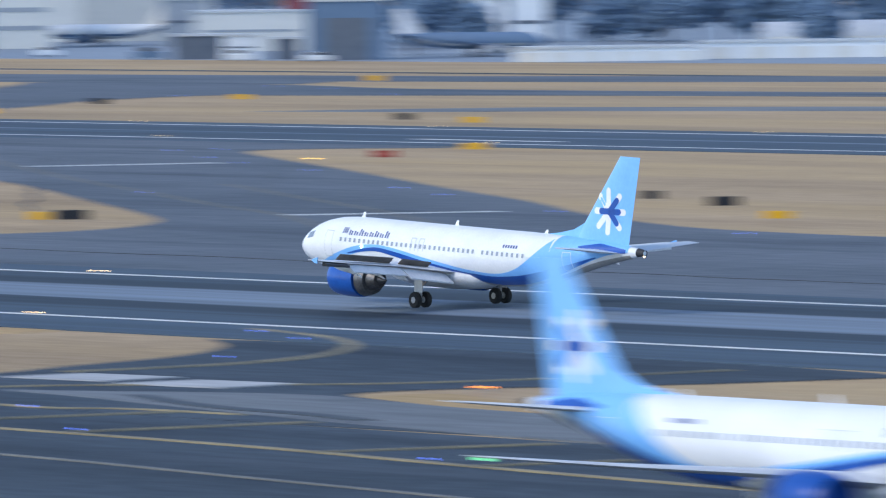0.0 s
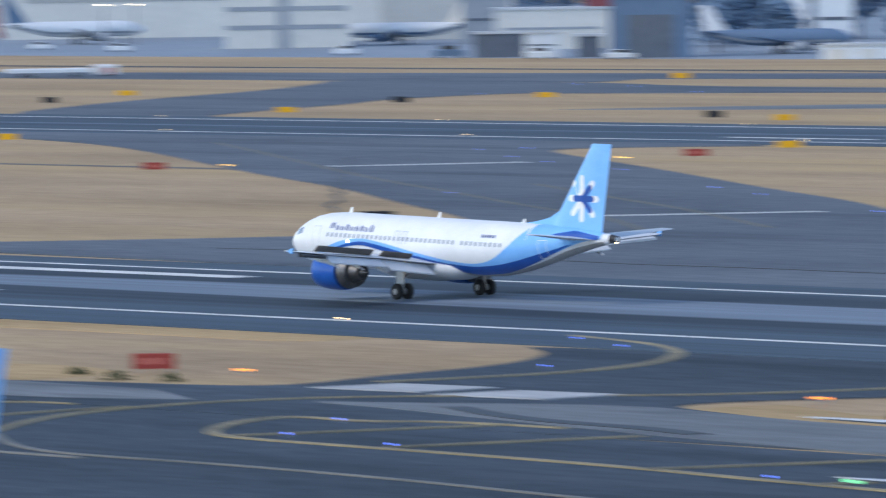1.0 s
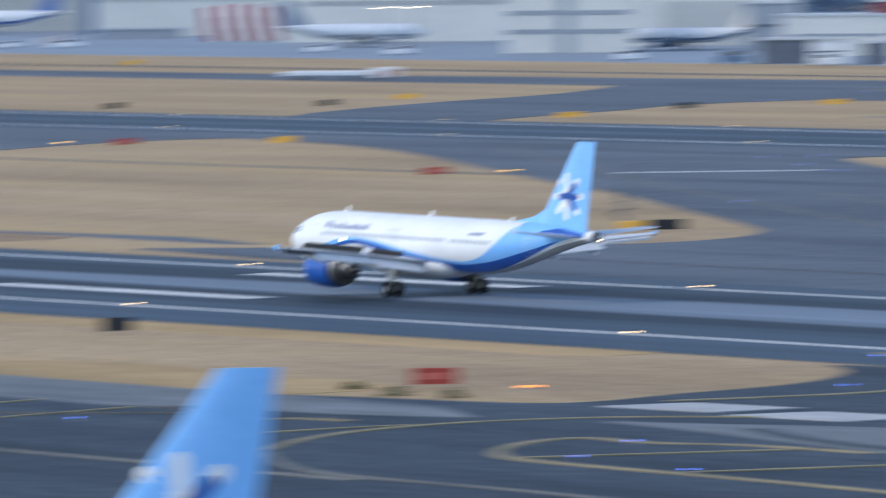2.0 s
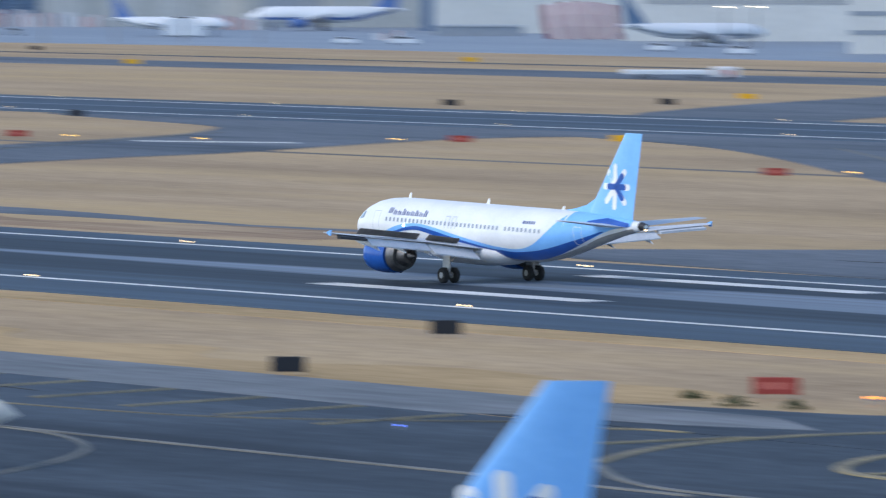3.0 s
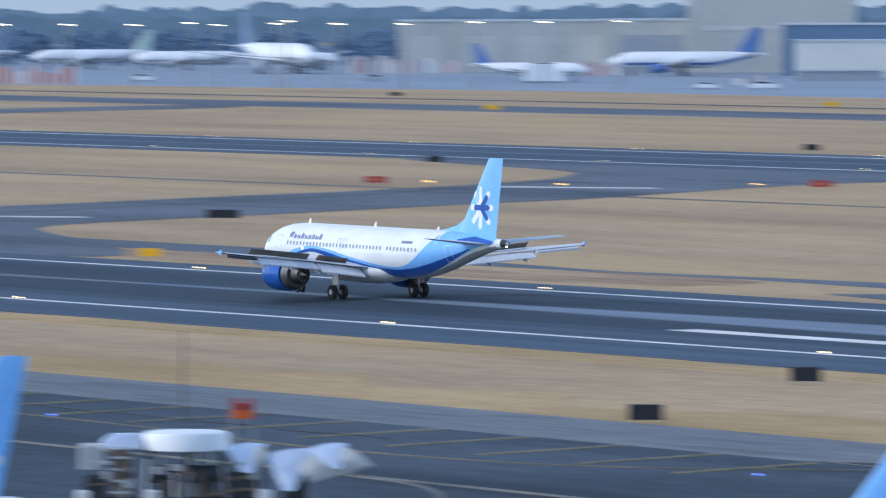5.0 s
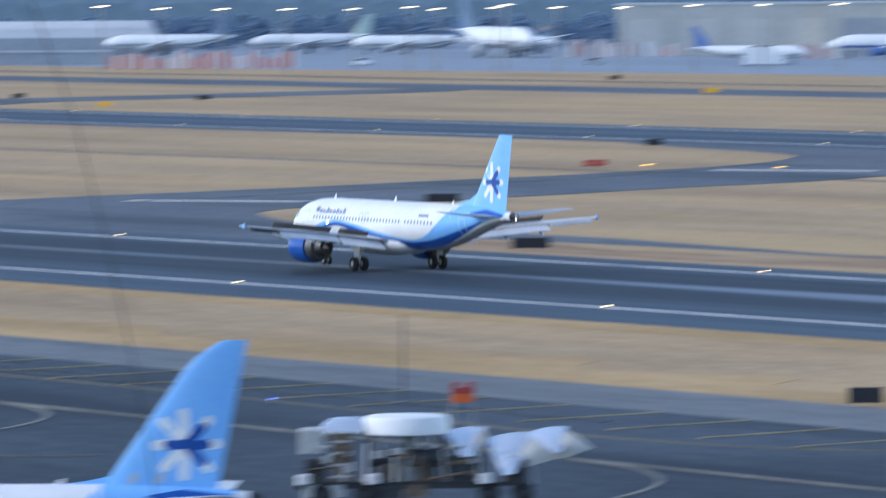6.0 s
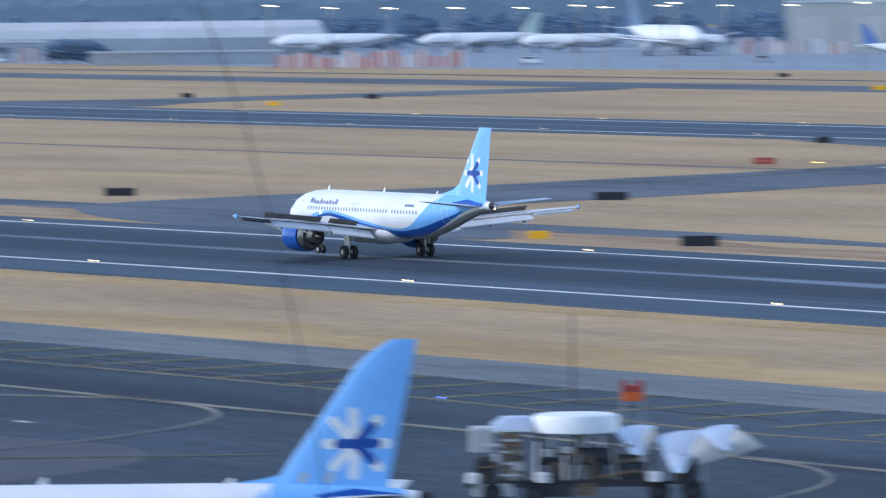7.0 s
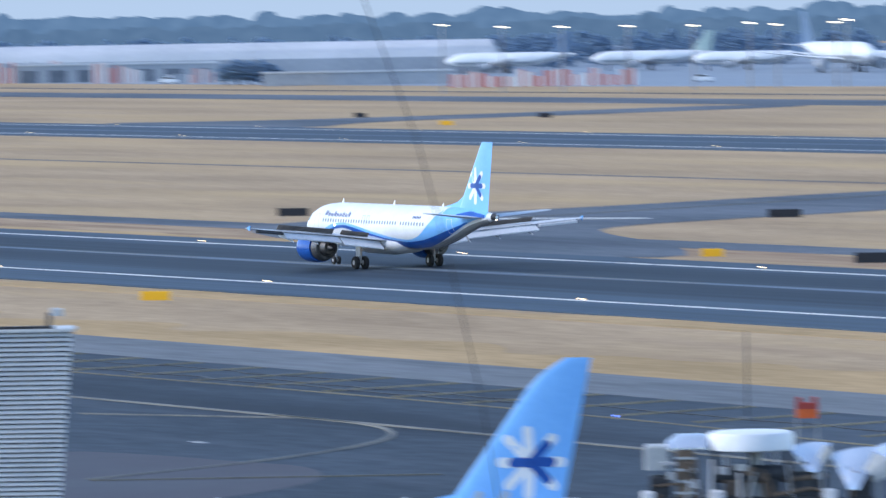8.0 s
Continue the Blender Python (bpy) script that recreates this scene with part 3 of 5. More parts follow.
DARK_LOW = curve((7, 3.25), (8.5, 3.5), (10.5, 3.72), (13, 3.35), (16, 2.8), (20, 2.25), (23.2, 2.0), (26, 2.22), (28, 2.68), (30, 3.3), (32, 4.05), (33.5, 4.65))
REAR_LOW = curve((3.2, 2.2), (6, 2.9), (8.5, 3.5), (10.5, 3.8), (13, 3.5), (16, 3.0), (20, 2.5), (23.2, 2.3), (26, 2.5), (28, 2.9), (30, 3.4), (32, 4.0), (34, 4.75), (35, 4.95), (37.5, 5.2))


def foil(n=9):
    """Upper and lower outline of a wing section: along the chord, half thickness."""
    us = [0.5 * (1 - math.cos(math.pi * i / (n - 1))) for i in range(n)]
    th = [0.0 if u == 0 else 2.6 * (0.2969 * math.sqrt(u) - 0.126 * u - 0.3516 * u ** 2 + 0.2843 * u ** 3 - 0.1 * u ** 4) / 0.26 * 0.5 for u in us]
    return [(u, t) for u, t in zip(us, th)], [(u, -t * 0.7) for u, t in zip(us[-2:0:-1], th[-2:0:-1])]


def wing_ring(d, chord, y, z, thick, tilt=0.0):
    up, lo = foil()
    out = []
    for u, t in up + lo:
        x, h = u * chord, t * thick * chord
        out.append((NOSE - d - x * math.cos(tilt), y, z + h - x * math.sin(tilt)))
    return out


def fin_half(d, z, f):
    """Half thickness of the fin at (d, z)."""
    lo, hi, ztop, zroot = f["lead"], f["trail"], f["top"], 5.6
    k = (z - zroot) / (ztop - zroot)
    a, b = lo[0] + (lo[1] - lo[0]) * k, hi[0] + (hi[1] - hi[0]) * k
    u = min(1, max(0.001, (d - a) / (b - a)))
    t = 2.6 * (0.2969 * math.sqrt(u) - 0.126 * u - 0.3516 * u ** 2 + 0.2843 * u ** 3 - 0.1 * u ** 4) / 0.26 * 0.5
    return t * 0.10 * (b - a)


def capsule_on_fin(dc, zc, ang, r0, r1, w, s, f, out=0.015):
    """A rounded bar on side s of the fin, from radius r0 to r1 at ang degrees from straight aft."""
    ca, sa = math.cos(radians(ang)), math.sin(radians(ang))
    pts = []
    for k in range(9):
        a = math.pi / 2 - math.pi * k / 8
        pts.append((r1 - w + w * math.cos(a), w * math.sin(a)))
    for k in range(9):
        a = -math.pi / 2 - math.pi * k / 8
        pts.append((r0 + w + w * math.cos(a), w * math.sin(a)))
    V, n = [], len(pts)
    for shrink in (1.0, 0.45):
        for p, q in pts:
            p2, q2 = (p - (r0 + r1) / 2) * (1 if shrink == 1 else 0.8) + (r0 + r1) / 2, q * shrink
            d, z = dc + p2 * ca - q2 * sa, zc + p2 * sa + q2 * ca
            V.append((NOSE - d, s * (fin_half(d, z, f) + out), z))
    F = [(i, (i + 1) % n, n + (i + 1) % n, n + i) for i in range(n)] + [tuple(range(n, 2 * n))]
    return V, F


A_FIN = dict(lead=(30.2, 34.85), trail=(35.9, 36.95), top=11.79)
T_FIN = dict(lead=(30.2, 34.85), trail=(35.9, 36.95), top=11.82)
P_FIN = dict(lead=(30.42, 35.04), trail=(35.93, 36.95), top=11.77)
S_FIN = dict(lead=(29.2, 34.7), trail=(35.3, 36.9), top=13.35)


def wheel(parent, x, y, r, w, name="wheel", rim=None):
    rings = [[(x + rr * math.cos(2 * math.pi * k / 20), yy, r + rr * math.sin(2 * math.pi * k / 20)) for k in range(20)]
             for yy, rr in ((y - w / 2, r * 0.62), (y - w / 2, r * 0.86), (y - w * 0.32, r), (y + w * 0.32, r), (y + w / 2, r * 0.86), (y + w / 2, r * 0.62))]
    t = part(name, loft(rings), TYRE, parent, "black rubber tyre", True)
    hub = [[(x + rr * math.cos(2 * math.pi * k / 14), yy, r + rr * math.sin(2 * math.pi * k / 14)) for k in range(14)]
           for yy, rr in ((y - w / 2 - 0.01, r * 0.3), (y - w / 2 + 0.02, r * 0.6), (y + w / 2 - 0.02, r * 0.6), (y + w / 2 + 0.01, r * 0.3))]
    part("rim", loft(hub), rim or STEEL, t, "grey metal rim", True)


def airliner(label, braking=True, fin=A_FIN, round_tip=False, detail=True, emblem=(34.0, 7.85, 1.0)):
    """A twin-jet airliner; x forward, origin on the ground between the main wheels."""
    top = tagged(new("airliner"), label, "airliner")
    ds = [0, .05, .12, .25, .4, .65, .9, 1.25, 1.6, 2, 2.4, 2.9, 3.4, 4, 4.6, 5.3, 6, 7.5, 9, 11, 13, 15, 17, 19, 21, 22.5, 23.7, 25, 26, 27, 28, 29, 30, 31, 32, 33, 34, 35, 35.8, 36.5, 37.1, 37.57]
    rings = []
    for d in ds:
        c, h, w = station(d, 1)
        rings.append([(NOSE - d, w * math.sin(2 * math.pi * k / 40), c + h * math.cos(2 * math.pi * k / 40)) for k in range(40)])
    fus = part("fuselage", loft(rings), FUSE_WHITE, top, "white fuselage with blue wave stripes", True)
    # belly paint with the underside's shade in its colour, and wing fairing
    fair = [[(NOSE - d, w * math.sin(a), z + h * math.cos(a)) for a in [2 * math.pi * k / 20 for k in range(20)]]
            for d, w, h, z in ((10.6, .3, .2, 2.3), (11.6, 1.5, .75, 2.3), (13.5, 2.1, .95, 2.25), (17.5, 2.15, .98, 2.25), (20.5, 1.7, .8, 2.3), (22.6, .4, .2, 2.35))]
    part("wing_fairing", loft(fair), WING_GREY, fus, "pale grey wing root fairing", True)
    for s in (1, -1):
        part("light_blue_wave", skin_patch(3.3, 36.2, REAR_LOW, WAVE_TOP, 90, 14, s, 0.024), LIGHT_BLUE, fus, "light blue wave stripe", True)
        part("dark_blue_wave", skin_patch(7.2, 33.3, DARK_LOW, DARK_TOP, 80, 5, s, 0.036), DARK_BLUE, fus, "dark blue wave stripe", True)
        part("dark_tail_patch", skin_patch(31.6, 36.0, curve((31.5, 5.2), (33, 4.95), (36, 5.0)), curve((31.5, 5.25), (33.5, 5.55), (36, 5.25)), 14, 4, s, 0.040), DARK_BLUE, fus, "dark blue tail patch", True)
        part("belly_panel", skin_patch(21, 36.4, lambda d: -9, curve((9, 1.95), (12, 2.2), (22, 2.15), (26, 2.2), (29, 2.9), (31, 3.5), (33, 4.2), (36.4, 4.95)), 60, 6, s, 0.012), SHADED_BELLY, fus, "grey belly paint darkened for shade", True)
        part("cockpit_window", skin_patch(1.75, 2.75, curve((1.7, 4.05), (2.8, 4.25)), curve((1.7, 4.45), (2.8, 4.72)), 6, 3, s, 0.012), COCKPIT, fus, "cockpit window greyed for its reflection", True)
        if detail:
            # lettering of the brand as plain bars
            x = 7.2
            for k in range(16):
                hgt = (0.34, 0.30, 0.46, 0.30, 0.34, 0.42, 0.30, 0.48)[k // 2] * (1.0 if k % 2 == 0 else .82)
                part("lettering_bar", skin_patch(x, x + 0.13, lambda d: 4.66, lambda d, q=hgt: 4.66 + q, 1, 3, s, 0.02), NAVY, fus, "navy blue lettering bar", True)
                x += 0.25 if k % 2 == 0 else 0.33
            for a in range(3):
                part("emblem_bar", skin_patch(6.45 + a * 0.2, 6.55 + a * 0.2, lambda d: 4.75, lambda d: 5.15, 2, 2, s, 0.02), NAVY, fus, "small navy emblem bar")
            for a in range(6):
                part("registration_bar", skin_patch(24.3 + a * 0.27, 24.46 + a * 0.27, lambda d: 4.76, lambda d: 4.97, 1, 2, s, 0.02), NAVY, fus, "small dark marking bar")
            for d0, w0, z0, h0 in ((4.55, .85, 3.0, 1.85), (30.3, .8, 3.5, 1.3)):
                for a, b, c0, c1 in ((d0, d0 + .035, z0, z0 + h0), (d0 + w0, d0 + w0 + .035, z0, z0 + h0), (d0, d0 + w0, z0 + h0 - .035, z0 + h0), (d0, d0 + w0, z0, z0 + .035)):
                    part("door_seam", skin_patch(a, b, lambda d, q=c0: q, lambda d, q=c1: q, 2, 6, s, 0.046), GREY_LINE if d0 < 10 else FUSE_WHITE, fus)
            for d0 in (14.3, 15.2):
                for a, b, c0, c1 in ((d0, d0 + .05, 3.95, 4.85), (d0 + .5, d0 + .55, 3.95, 4.85), (d0, d0 + .55, 4.82, 4.87)):
                    part("exit_seam", skin_patch(a, b, lambda d, q=c0: q, lambda d, q=c1: q, 1, 4, s, 0.02), GREY_LINE, fus)
            d = 6.3
            while d < 26.8:
                if not (13.9 < d < 14.2 or 21.3 < d < 21.7):
                    part("cabin_window", skin_patch(d, d + 0.22, lambda q: 4.15, lambda q: 4.44, 1, 2, s, 0.030), PORTHOLE, fus)
                d += 0.53
        # wing
        wing = part("wing", loft([wing_ring(11.6, 7.6, s * 1.2, 2.8, .13), wing_ring(12.4, 6.6, s * 2.2, 2.9, .13), wing_ring(14.55, 4.15, s * 6.4, 3.42, .115),
                    wing_ring(17.4, 2.75, s * 11.8, 3.9, .10), wing_ring(20.5, 1.55, s * 16.6, 4.4, .09), wing_ring(20.9, 1.3, s * 16.95, 4.46, .07)]), WING_GREY, top, "pale grey swept wing", True)
        fence = [[(NOSE - d, s * (16.95 + o), z) for d, z in ((21.4, 4.44), (21.75, 4.28), (22.0, 4.26), (22.0, 4.47), (22.1, 4.68), (21.9, 4.67), (21.45, 4.52))] for o in (0, .06)]
        if braking:
            part("wingtip_fence", loft(fence), LIGHT_BLUE, wing, "light blue wingtip fence")
        def panel(name, y0, y1, f0, f1, length, ang, m, lab, lift=0.0, th=0.05):
            """A hinged surface along the wing's rear; f0, f1: its hinge as d at both ends."""
            V = []
            for yy, dd in ((y0, f0), (y1, f1)):
                zz = float(np.interp(yy, (2.2, 6.4, 16.6), (2.9, 3.42, 4.4))) + lift
                for a, t in ((0, 0), (length, 0), (length, -th), (0, -th * 2)):
                    V.append((NOSE - dd - a * math.cos(ang), s * yy, zz + a * math.sin(ang) + t))
            part(name, (V, [(0, 1, 2, 3), (4, 7, 6, 5), (0, 4, 5, 1), (1, 5, 6, 2), (2, 6, 7, 3), (3, 7, 4, 0)]), m, wing, lab)
        if braking:
            panel("flap", 2.3, 6.3, 18.55, 18.55, 1.25, radians(-30), WING_GREY, "lowered pale grey flap", -0.12, 0.10)
            panel("flap", 6.5, 12.9, 18.6, 20.35, .95, radians(-30), WING_GREY, "lowered pale grey flap", -0.10, 0.08)
            # near aileron takes a dark colour for its shade, the far one stays pale
            panel("aileron", 13.1, 16.3, 20.4, 21.75, 0.55, radians(-14), EQUIP_DARK if s > 0 else WING_GREY, "aileron hanging at the wing tip, near one darkened for shade", -0.03, 0.16)
            for y0, y1, a, b in ((2.9, 5.7, 17.35, 17.4), (6.5, 8.15, 17.4, 17.85), (8.17, 9.85, 17.86, 18.32), (9.87, 11.5, 18.33, 18.8), (11.52, 13.0, 18.81, 19.25)):
                panel("spoiler", y0, y1, a, b, 0.6, radians(38), SPOILER, "raised dark ground spoiler", 0.22, 0.04)
            for yy, dd in ((6.6, 18.3), (9.3, 19.0), (12.2, 19.9)):
                zz = float(np.interp(yy, (2.2, 6.4, 16.6), (2.9, 3.42, 4.4)))
                part("flap_track_fairing", tube([(NOSE - dd + 2.2, s * yy, zz - .25), (NOSE - dd + 1.2, s * yy, zz - .38), (NOSE - dd - .2, s * yy, zz - .55), (NOSE - dd - 1.3, s * yy, zz - .95)], (.03, .2, .2, .03), 8), WING_GREY, wing, "pale grey flap track fairing", True)
        # engine
        ex, ey, ez = 0, s * 5.75, 2.06
        prof = ((10.35, .93), (10.28, 1.02), (10.4, 1.10), (10.9, 1.19), (11.8, 1.24), (12.85, 1.22), (13.2, 1.18))
        eng = part("engine", loft([[(NOSE - d - .6, ey + 1.13 * r * math.cos(2 * math.pi * k / 28), ez + 1.13 * r * math.sin(2 * math.pi * k / 28)) for k in range(28)] for d, r in ((11.0, .86),) + prof + ((13.21, .95), (12.4, .9))]), DARK_BLUE, top, "dark blue engine nacelle", True)
        part("fan", loft([[(NOSE - d - .6, ey + 1.13 * r * math.cos(2 * math.pi * k / 24), ez + 1.13 * r * math.sin(2 * math.pi * k / 24)) for k in range(24)] for d, r in ((10.75, .05), (11.05, .3), (11.06, .87), (11.2, .87))]), SOOT, eng, "dark engine fan", True)
        part("exhaust", loft([[(NOSE - d - .6, ey + 1.13 * r * math.cos(2 * math.pi * k / 24), ez + 1.13 * r * math.sin(2 * math.pi * k / 24)) for k in range(24)] for d, r in ((12.3, .93), (13.4, .88), (14.4, .66), (14.9, .52), (14.92, .3), (15.6, .06))]), SOOT, eng, "sooty metal exhaust cone", True)
        part("reverser", loft([[(NOSE - d - .6, ey + 1.13 * r * math.cos(2 * math.pi * k / 24), ez + 1.13 * r * math.sin(2 * math.pi * k / 24)) for k in range(24)] for d, r in ((13.35, 1.0), (13.4, 1.12), (13.8, 1.04), (14.15, .95), (14.17, .86))]), REVERSER, eng, "grey open thrust reverser sleeve", True)
        pyl = [[(NOSE - d, ey + o, z) for d, z in ((12.0, ez + 1.1), (13.8, ez + .95), (16.0, ez + .45), (17.0, 2.75), (14.9, 3.1))] for o in (-.16, .16)]
        part("pylon", loft(pyl), WING_GREY, top, "pale grey engine pylon")
        # main gear
        leg = part("main_gear", join(tube([(0, s * 3.8, .55), (0, s * 3.75, 1.6), (.05, s * 3.7, 2.7)], (.11, .13, .17), 10), tube([(0, s * 3.75, 1.5), (.1, s * 2.3, 2.4)], (.07, .07), 8), tube([(0, s * 3.33, .58), (0, s * 4.27, .58)], (.09, .09), 8)), STEEL, top, "grey main landing gear leg", True)
        part("gear_door", bevel_box(-.45, .45, s * 4.02 - .03, s * 4.02 + .03, 1.15, 2.6, .03), WING_GREY, leg, "pale grey gear door")
        for yy in (3.33, 4.27):
            wheel(leg, 0, s * yy, .58, .42)
        # tailplane
        part("tailplane", loft([wing_ring(31.7, 3.9, s * .5, 4.98, .09), wing_ring(32.3, 3.4, s * 1.2, 5.05, .09), wing_ring(34.9, 1.5, s * 6.1, 5.55, .08), wing_ring(35.2, 1.15, s * 6.25, 5.56, .06)]), WING_GREY, top, "pale grey tailplane", True)
        if braking:
            part("landing_light", tube([(NOSE - 8.9, s * (side(8.9, 3.9) + .02), 3.9), (NOSE - 8.88, s * (side(8.9, 3.9) + .08), 3.9)], (.1, .08), 10), LAMP_WHITE, top, "glowing white side light")
            part("wing_light", tube([(NOSE - 18.9, s * 4.3, 2.5), (NOSE - 18.95, s * 4.3, 2.5)], (.12, .12), 8), LAMP_WARM, wing, "glowing warm wing light")
        if detail and not braking and s < 0:
            part("navigation_light", tube([(NOSE - 21.2, s * 16.6, 4.32), (NOSE - 21.7, s * 16.75, 4.32)], (.06, .06), 8), LAMP_GREEN, wing, "green navigation light")
    # fin
    L, T = fin["lead"], fin["trail"]
    ks = [0, .04, .2, .4, .6, .8, .93, 1.0] if not round_tip else [0, .04, .2, .4, .6, .8, .88, .94, .98, 1.0]
    rings = []
    for k in ks:
        z = 5.3 + (fin["top"] - 5.3) * k
        a, b = L[0] + (L[1] - L[0]) * max(0, (z - 5.6) / (fin["top"] - 5.6)), T[0] + (T[1] - T[0]) * max(0, (z - 5.6) / (fin["top"] - 5.6))
        if round_tip and k > .8:
            a += 0.9 * ((k - .8) / .2) ** 2
        ch, th = b - a, 0.10 * (1 if k < .99 else .7)
        up, lo = foil()
        rings.append([(NOSE - a - u * ch, (t if i < len(up) else t / 0.7) * th * ch, z) for i, (u, t) in enumerate(up + lo)])
    tail = part("fin", loft(rings), LIGHT_BLUE, top, "light blue tail fin with star emblem", True)
    dors = [[(NOSE - d, y, z) for y, z in ((w, zb), (0, zt), (-w, zb))] for d, w, zb, zt in ((27.2, .04, 5.75, 5.86), (28.6, .12, 5.6, 6.05), (30.0, .2, 5.5, 6.35), (31.2, .22, 5.5, 6.9))]
    part("dorsal_fillet", loft(dors), LIGHT_BLUE, tail, "light blue dorsal fillet", True)
    dc, zc, es = emblem
    for s in (1, -1):
        for ang in (94, 134, 266, 226):
            part("emblem_petal", capsule_on_fin(dc - .05, zc, ang, .12 * es, 1.7 * es, .235 * es, s, fin, .014), FUSE_WHITE, tail, "white emblem petal")
        for ang, r in ((0, 1.62), (48, 1.72), (-48, 1.72), (180, 1.6)):
            part("emblem_petal", capsule_on_fin(dc, zc, ang, .8 * es, r * es, .24 * es, s, fin, .018), FUSE_WHITE, tail, "white emblem petal tip")
        for ang, r in ((0, 1.15), (48, 1.3), (-48, 1.3), (180, 1.05)):
            part("emblem_bar", capsule_on_fin(dc, zc, ang, -.1 * es, r * es, .22 * es, s, fin, .030), DARK_BLUE, tail, "dark blue emblem bar")
        if round_tip:
            for dd in (30.9, 32.3):
                part("vent", capsule_on_fin(dd, 6.15, 62, -.32, .32, .2, s, fin, .015), GREY_LINE, tail, "small grey vent panel")
    # nose gear
    nx = NOSE - 5.07
    ng = part("nose_gear", join(tube([(nx, 0, .4), (nx - .1, 0, 2.2)], (.08, .11), 10), tube([(nx, -.28, .38), (nx, .28, .38)], (.06, .06), 8), tube([(nx - .05, 0, 1.2), (nx - .9, 0, 2.1)], (.05, .05), 8)), STEEL, top, "grey nose landing gear leg", True)
    for yy in (-.25, .25):
        wheel(ng, nx, yy, .38, .22)
    # antennas, beacon and tail cone
    for d, hgt in ((6.7, .42), (17.2, .42), (27.0, .3)):
        c, h, w = station(d, 1)
        zt = c + h - .03
        part("antenna", loft([[(NOSE - d + a, b, zt) for a, b in ((.22, 0), (0, .04), (-.22, 0), (0, -.04))], [(NOSE - d - .15 + a, b, zt + hgt) for a, b in ((.1, 0), (0, .015), (-.1, 0), (0, -.015))]]), FUSE_WHITE, top, "small white blade antenna")
    part("tail_cone", loft([[(NOSE - d, r * math.cos(2 * math.pi * k / 16), 5.1 + r * math.sin(2 * math.pi * k / 16)) for k in range(16)] for d, r in ((36.95, .33), (37.3, .27), (37.62, .21), (37.5, .1))]), EQUIP_DARK, top, "dark tail cone", True)
    if braking:
        part("tail_light", tube([(NOSE - 37.5, .05, 4.86), (NOSE - 37.62, .05, 4.86)], (.05, .05), 8), LAMP_WARM, top, "glowing white tail light")
    for ob in top.children:
        if "gear" not in ob.name:
            ob.location.z -= 0.30 if ob.name.startswith("wing") else 0.12 if ob.name.startswith(("engine", "pylon")) else 0.10
    return top


landing = airliner("white and blue airliner braking on the runway, spoilers raised")
taxiing = airliner("white and blue airliner taxiing slowly along the apron", braking=False, fin=T_FIN)
taxiing.scale = (1.027, 1.027, 1.027)
parked = airliner("parked white and blue airliner with light blue fin", braking=False, fin=P_FIN, detail=False, emblem=(33.9, 7.15, 1.15))
regional = airliner("parked regional airliner with rounded light blue fin", braking=False, fin=S_FIN, round_tip=True, detail=False, emblem=(33.7, 7.9, 1.13))
parked.matrix_basis = pose(-205.75, 119.63, 0, 0, 0, 236) @ Matrix.Scale(1.026, 4)
regional.matrix_basis = Matrix.Translation((-292.1, 139.1, 0)) @ Matrix.Rotation(radians(241), 4, "Z") @ Matrix.Scale(0.779, 4)


# ---------------------------------------------------------------- signs and lights
def sign(m, x, y, w, h, label, turn=0.0, bars=0, bar_m=None):
    top = tagged(new("airfield_sign"), label, "sign", "airfield signs")
    part("panel", bevel_box(-w / 2, w / 2, -.12, .12, .25, .25 + h, .04), m, top)
    for s in (-1, 1):
        part("post", tube([(s * w * .38, 0, 0), (s * w * .38, 0, .3)], (.05, .05), 8), POLE_GREY, top, "grey sign post")
    for k in range(bars):
        bw = w * .7 / bars
        part("marking_bar", box(-w * .35 + k * bw, -w * .35 + (k + .65) * bw, -.135, -.121, .25 + h * .3, .25 + h * .7), bar_m, top, "plain lettering bar")
    top.matrix_basis = pose(x, y, 0, 0, 0, turn)
    return top


BLK, YEL, RED = "black airfield sign standing in dry grass", "yellow airfield sign standing beside the taxiway", "red airfield sign standing in dry grass"
for x, y, w, h in ((-617, 358.6, 3.4, .95), (-503, 471, 2.8, .9), (-532.5, 414.2, 3.2, .9), (-523.8, 480.2, 2.0, .8), (-417, 278.5, 2.0, .9), (-385.1, 246.1, 2.0, .9), (-803.8, 391.7, 3.5, .9), (-746.4, 422.8, 3.6, .9),
                   (-984.8, 698.7, 2.4, .9), (-996.9, 666.9, 2.4, .9), (-793, 674.5, 2.4, .9), (-919, 718, 2.6, .9), (-964.4, 580.9, 2.2, .9), (-1372.4, 723.9, 2.6, .9), (-1425.2, 709.8, 2.4, .9), (-1546.7, 921.3, 2.4, .9)):
    sign(SIGN_BLACK, x, y, w, h, BLK, 57)
for x, y, w, h in ((-592.6, 276, 2.4, .75), (-535, 412.3, 1.8, .75), (-474.3, 451.5, 2.4, .7), (-644.5, 357.3, 2.0, .75), (-1015, 735.6, 2.8, .8), (-887.2, 671.9, 2.8, .8), (-806.9, 565.5, 2.6, .8), (-1011, 851, 3.0, .9), (-671.4, 583.4, 2.8, .8), (-1363.7, 834.9, 3.2, .9), (-1353, 910, 3.0, .9), (-1320.4, 675.6, 2.4, .8), (-770, 667.5, 2.6, .8), (-920.6, 747.9, 2.8, .8)):
    sign(SIGN_YELLOW, x, y, w, h, YEL, 57)
for x, y, w, h in ((-681.3, 497.6, 2.6, .8), (-657, 557, 2.8, .8), (-868.6, 514.4, 2.8, .8), (-815.7, 547.1, 2.8, .8)):
    sign(SIGN_RED, x, y, w, h, RED, 55, 4, BARRIER_RED)
sign(SIGN_RED, -351.2, 256.6, 2.6, .95, RED, 53, 4, BARRIER_RED)


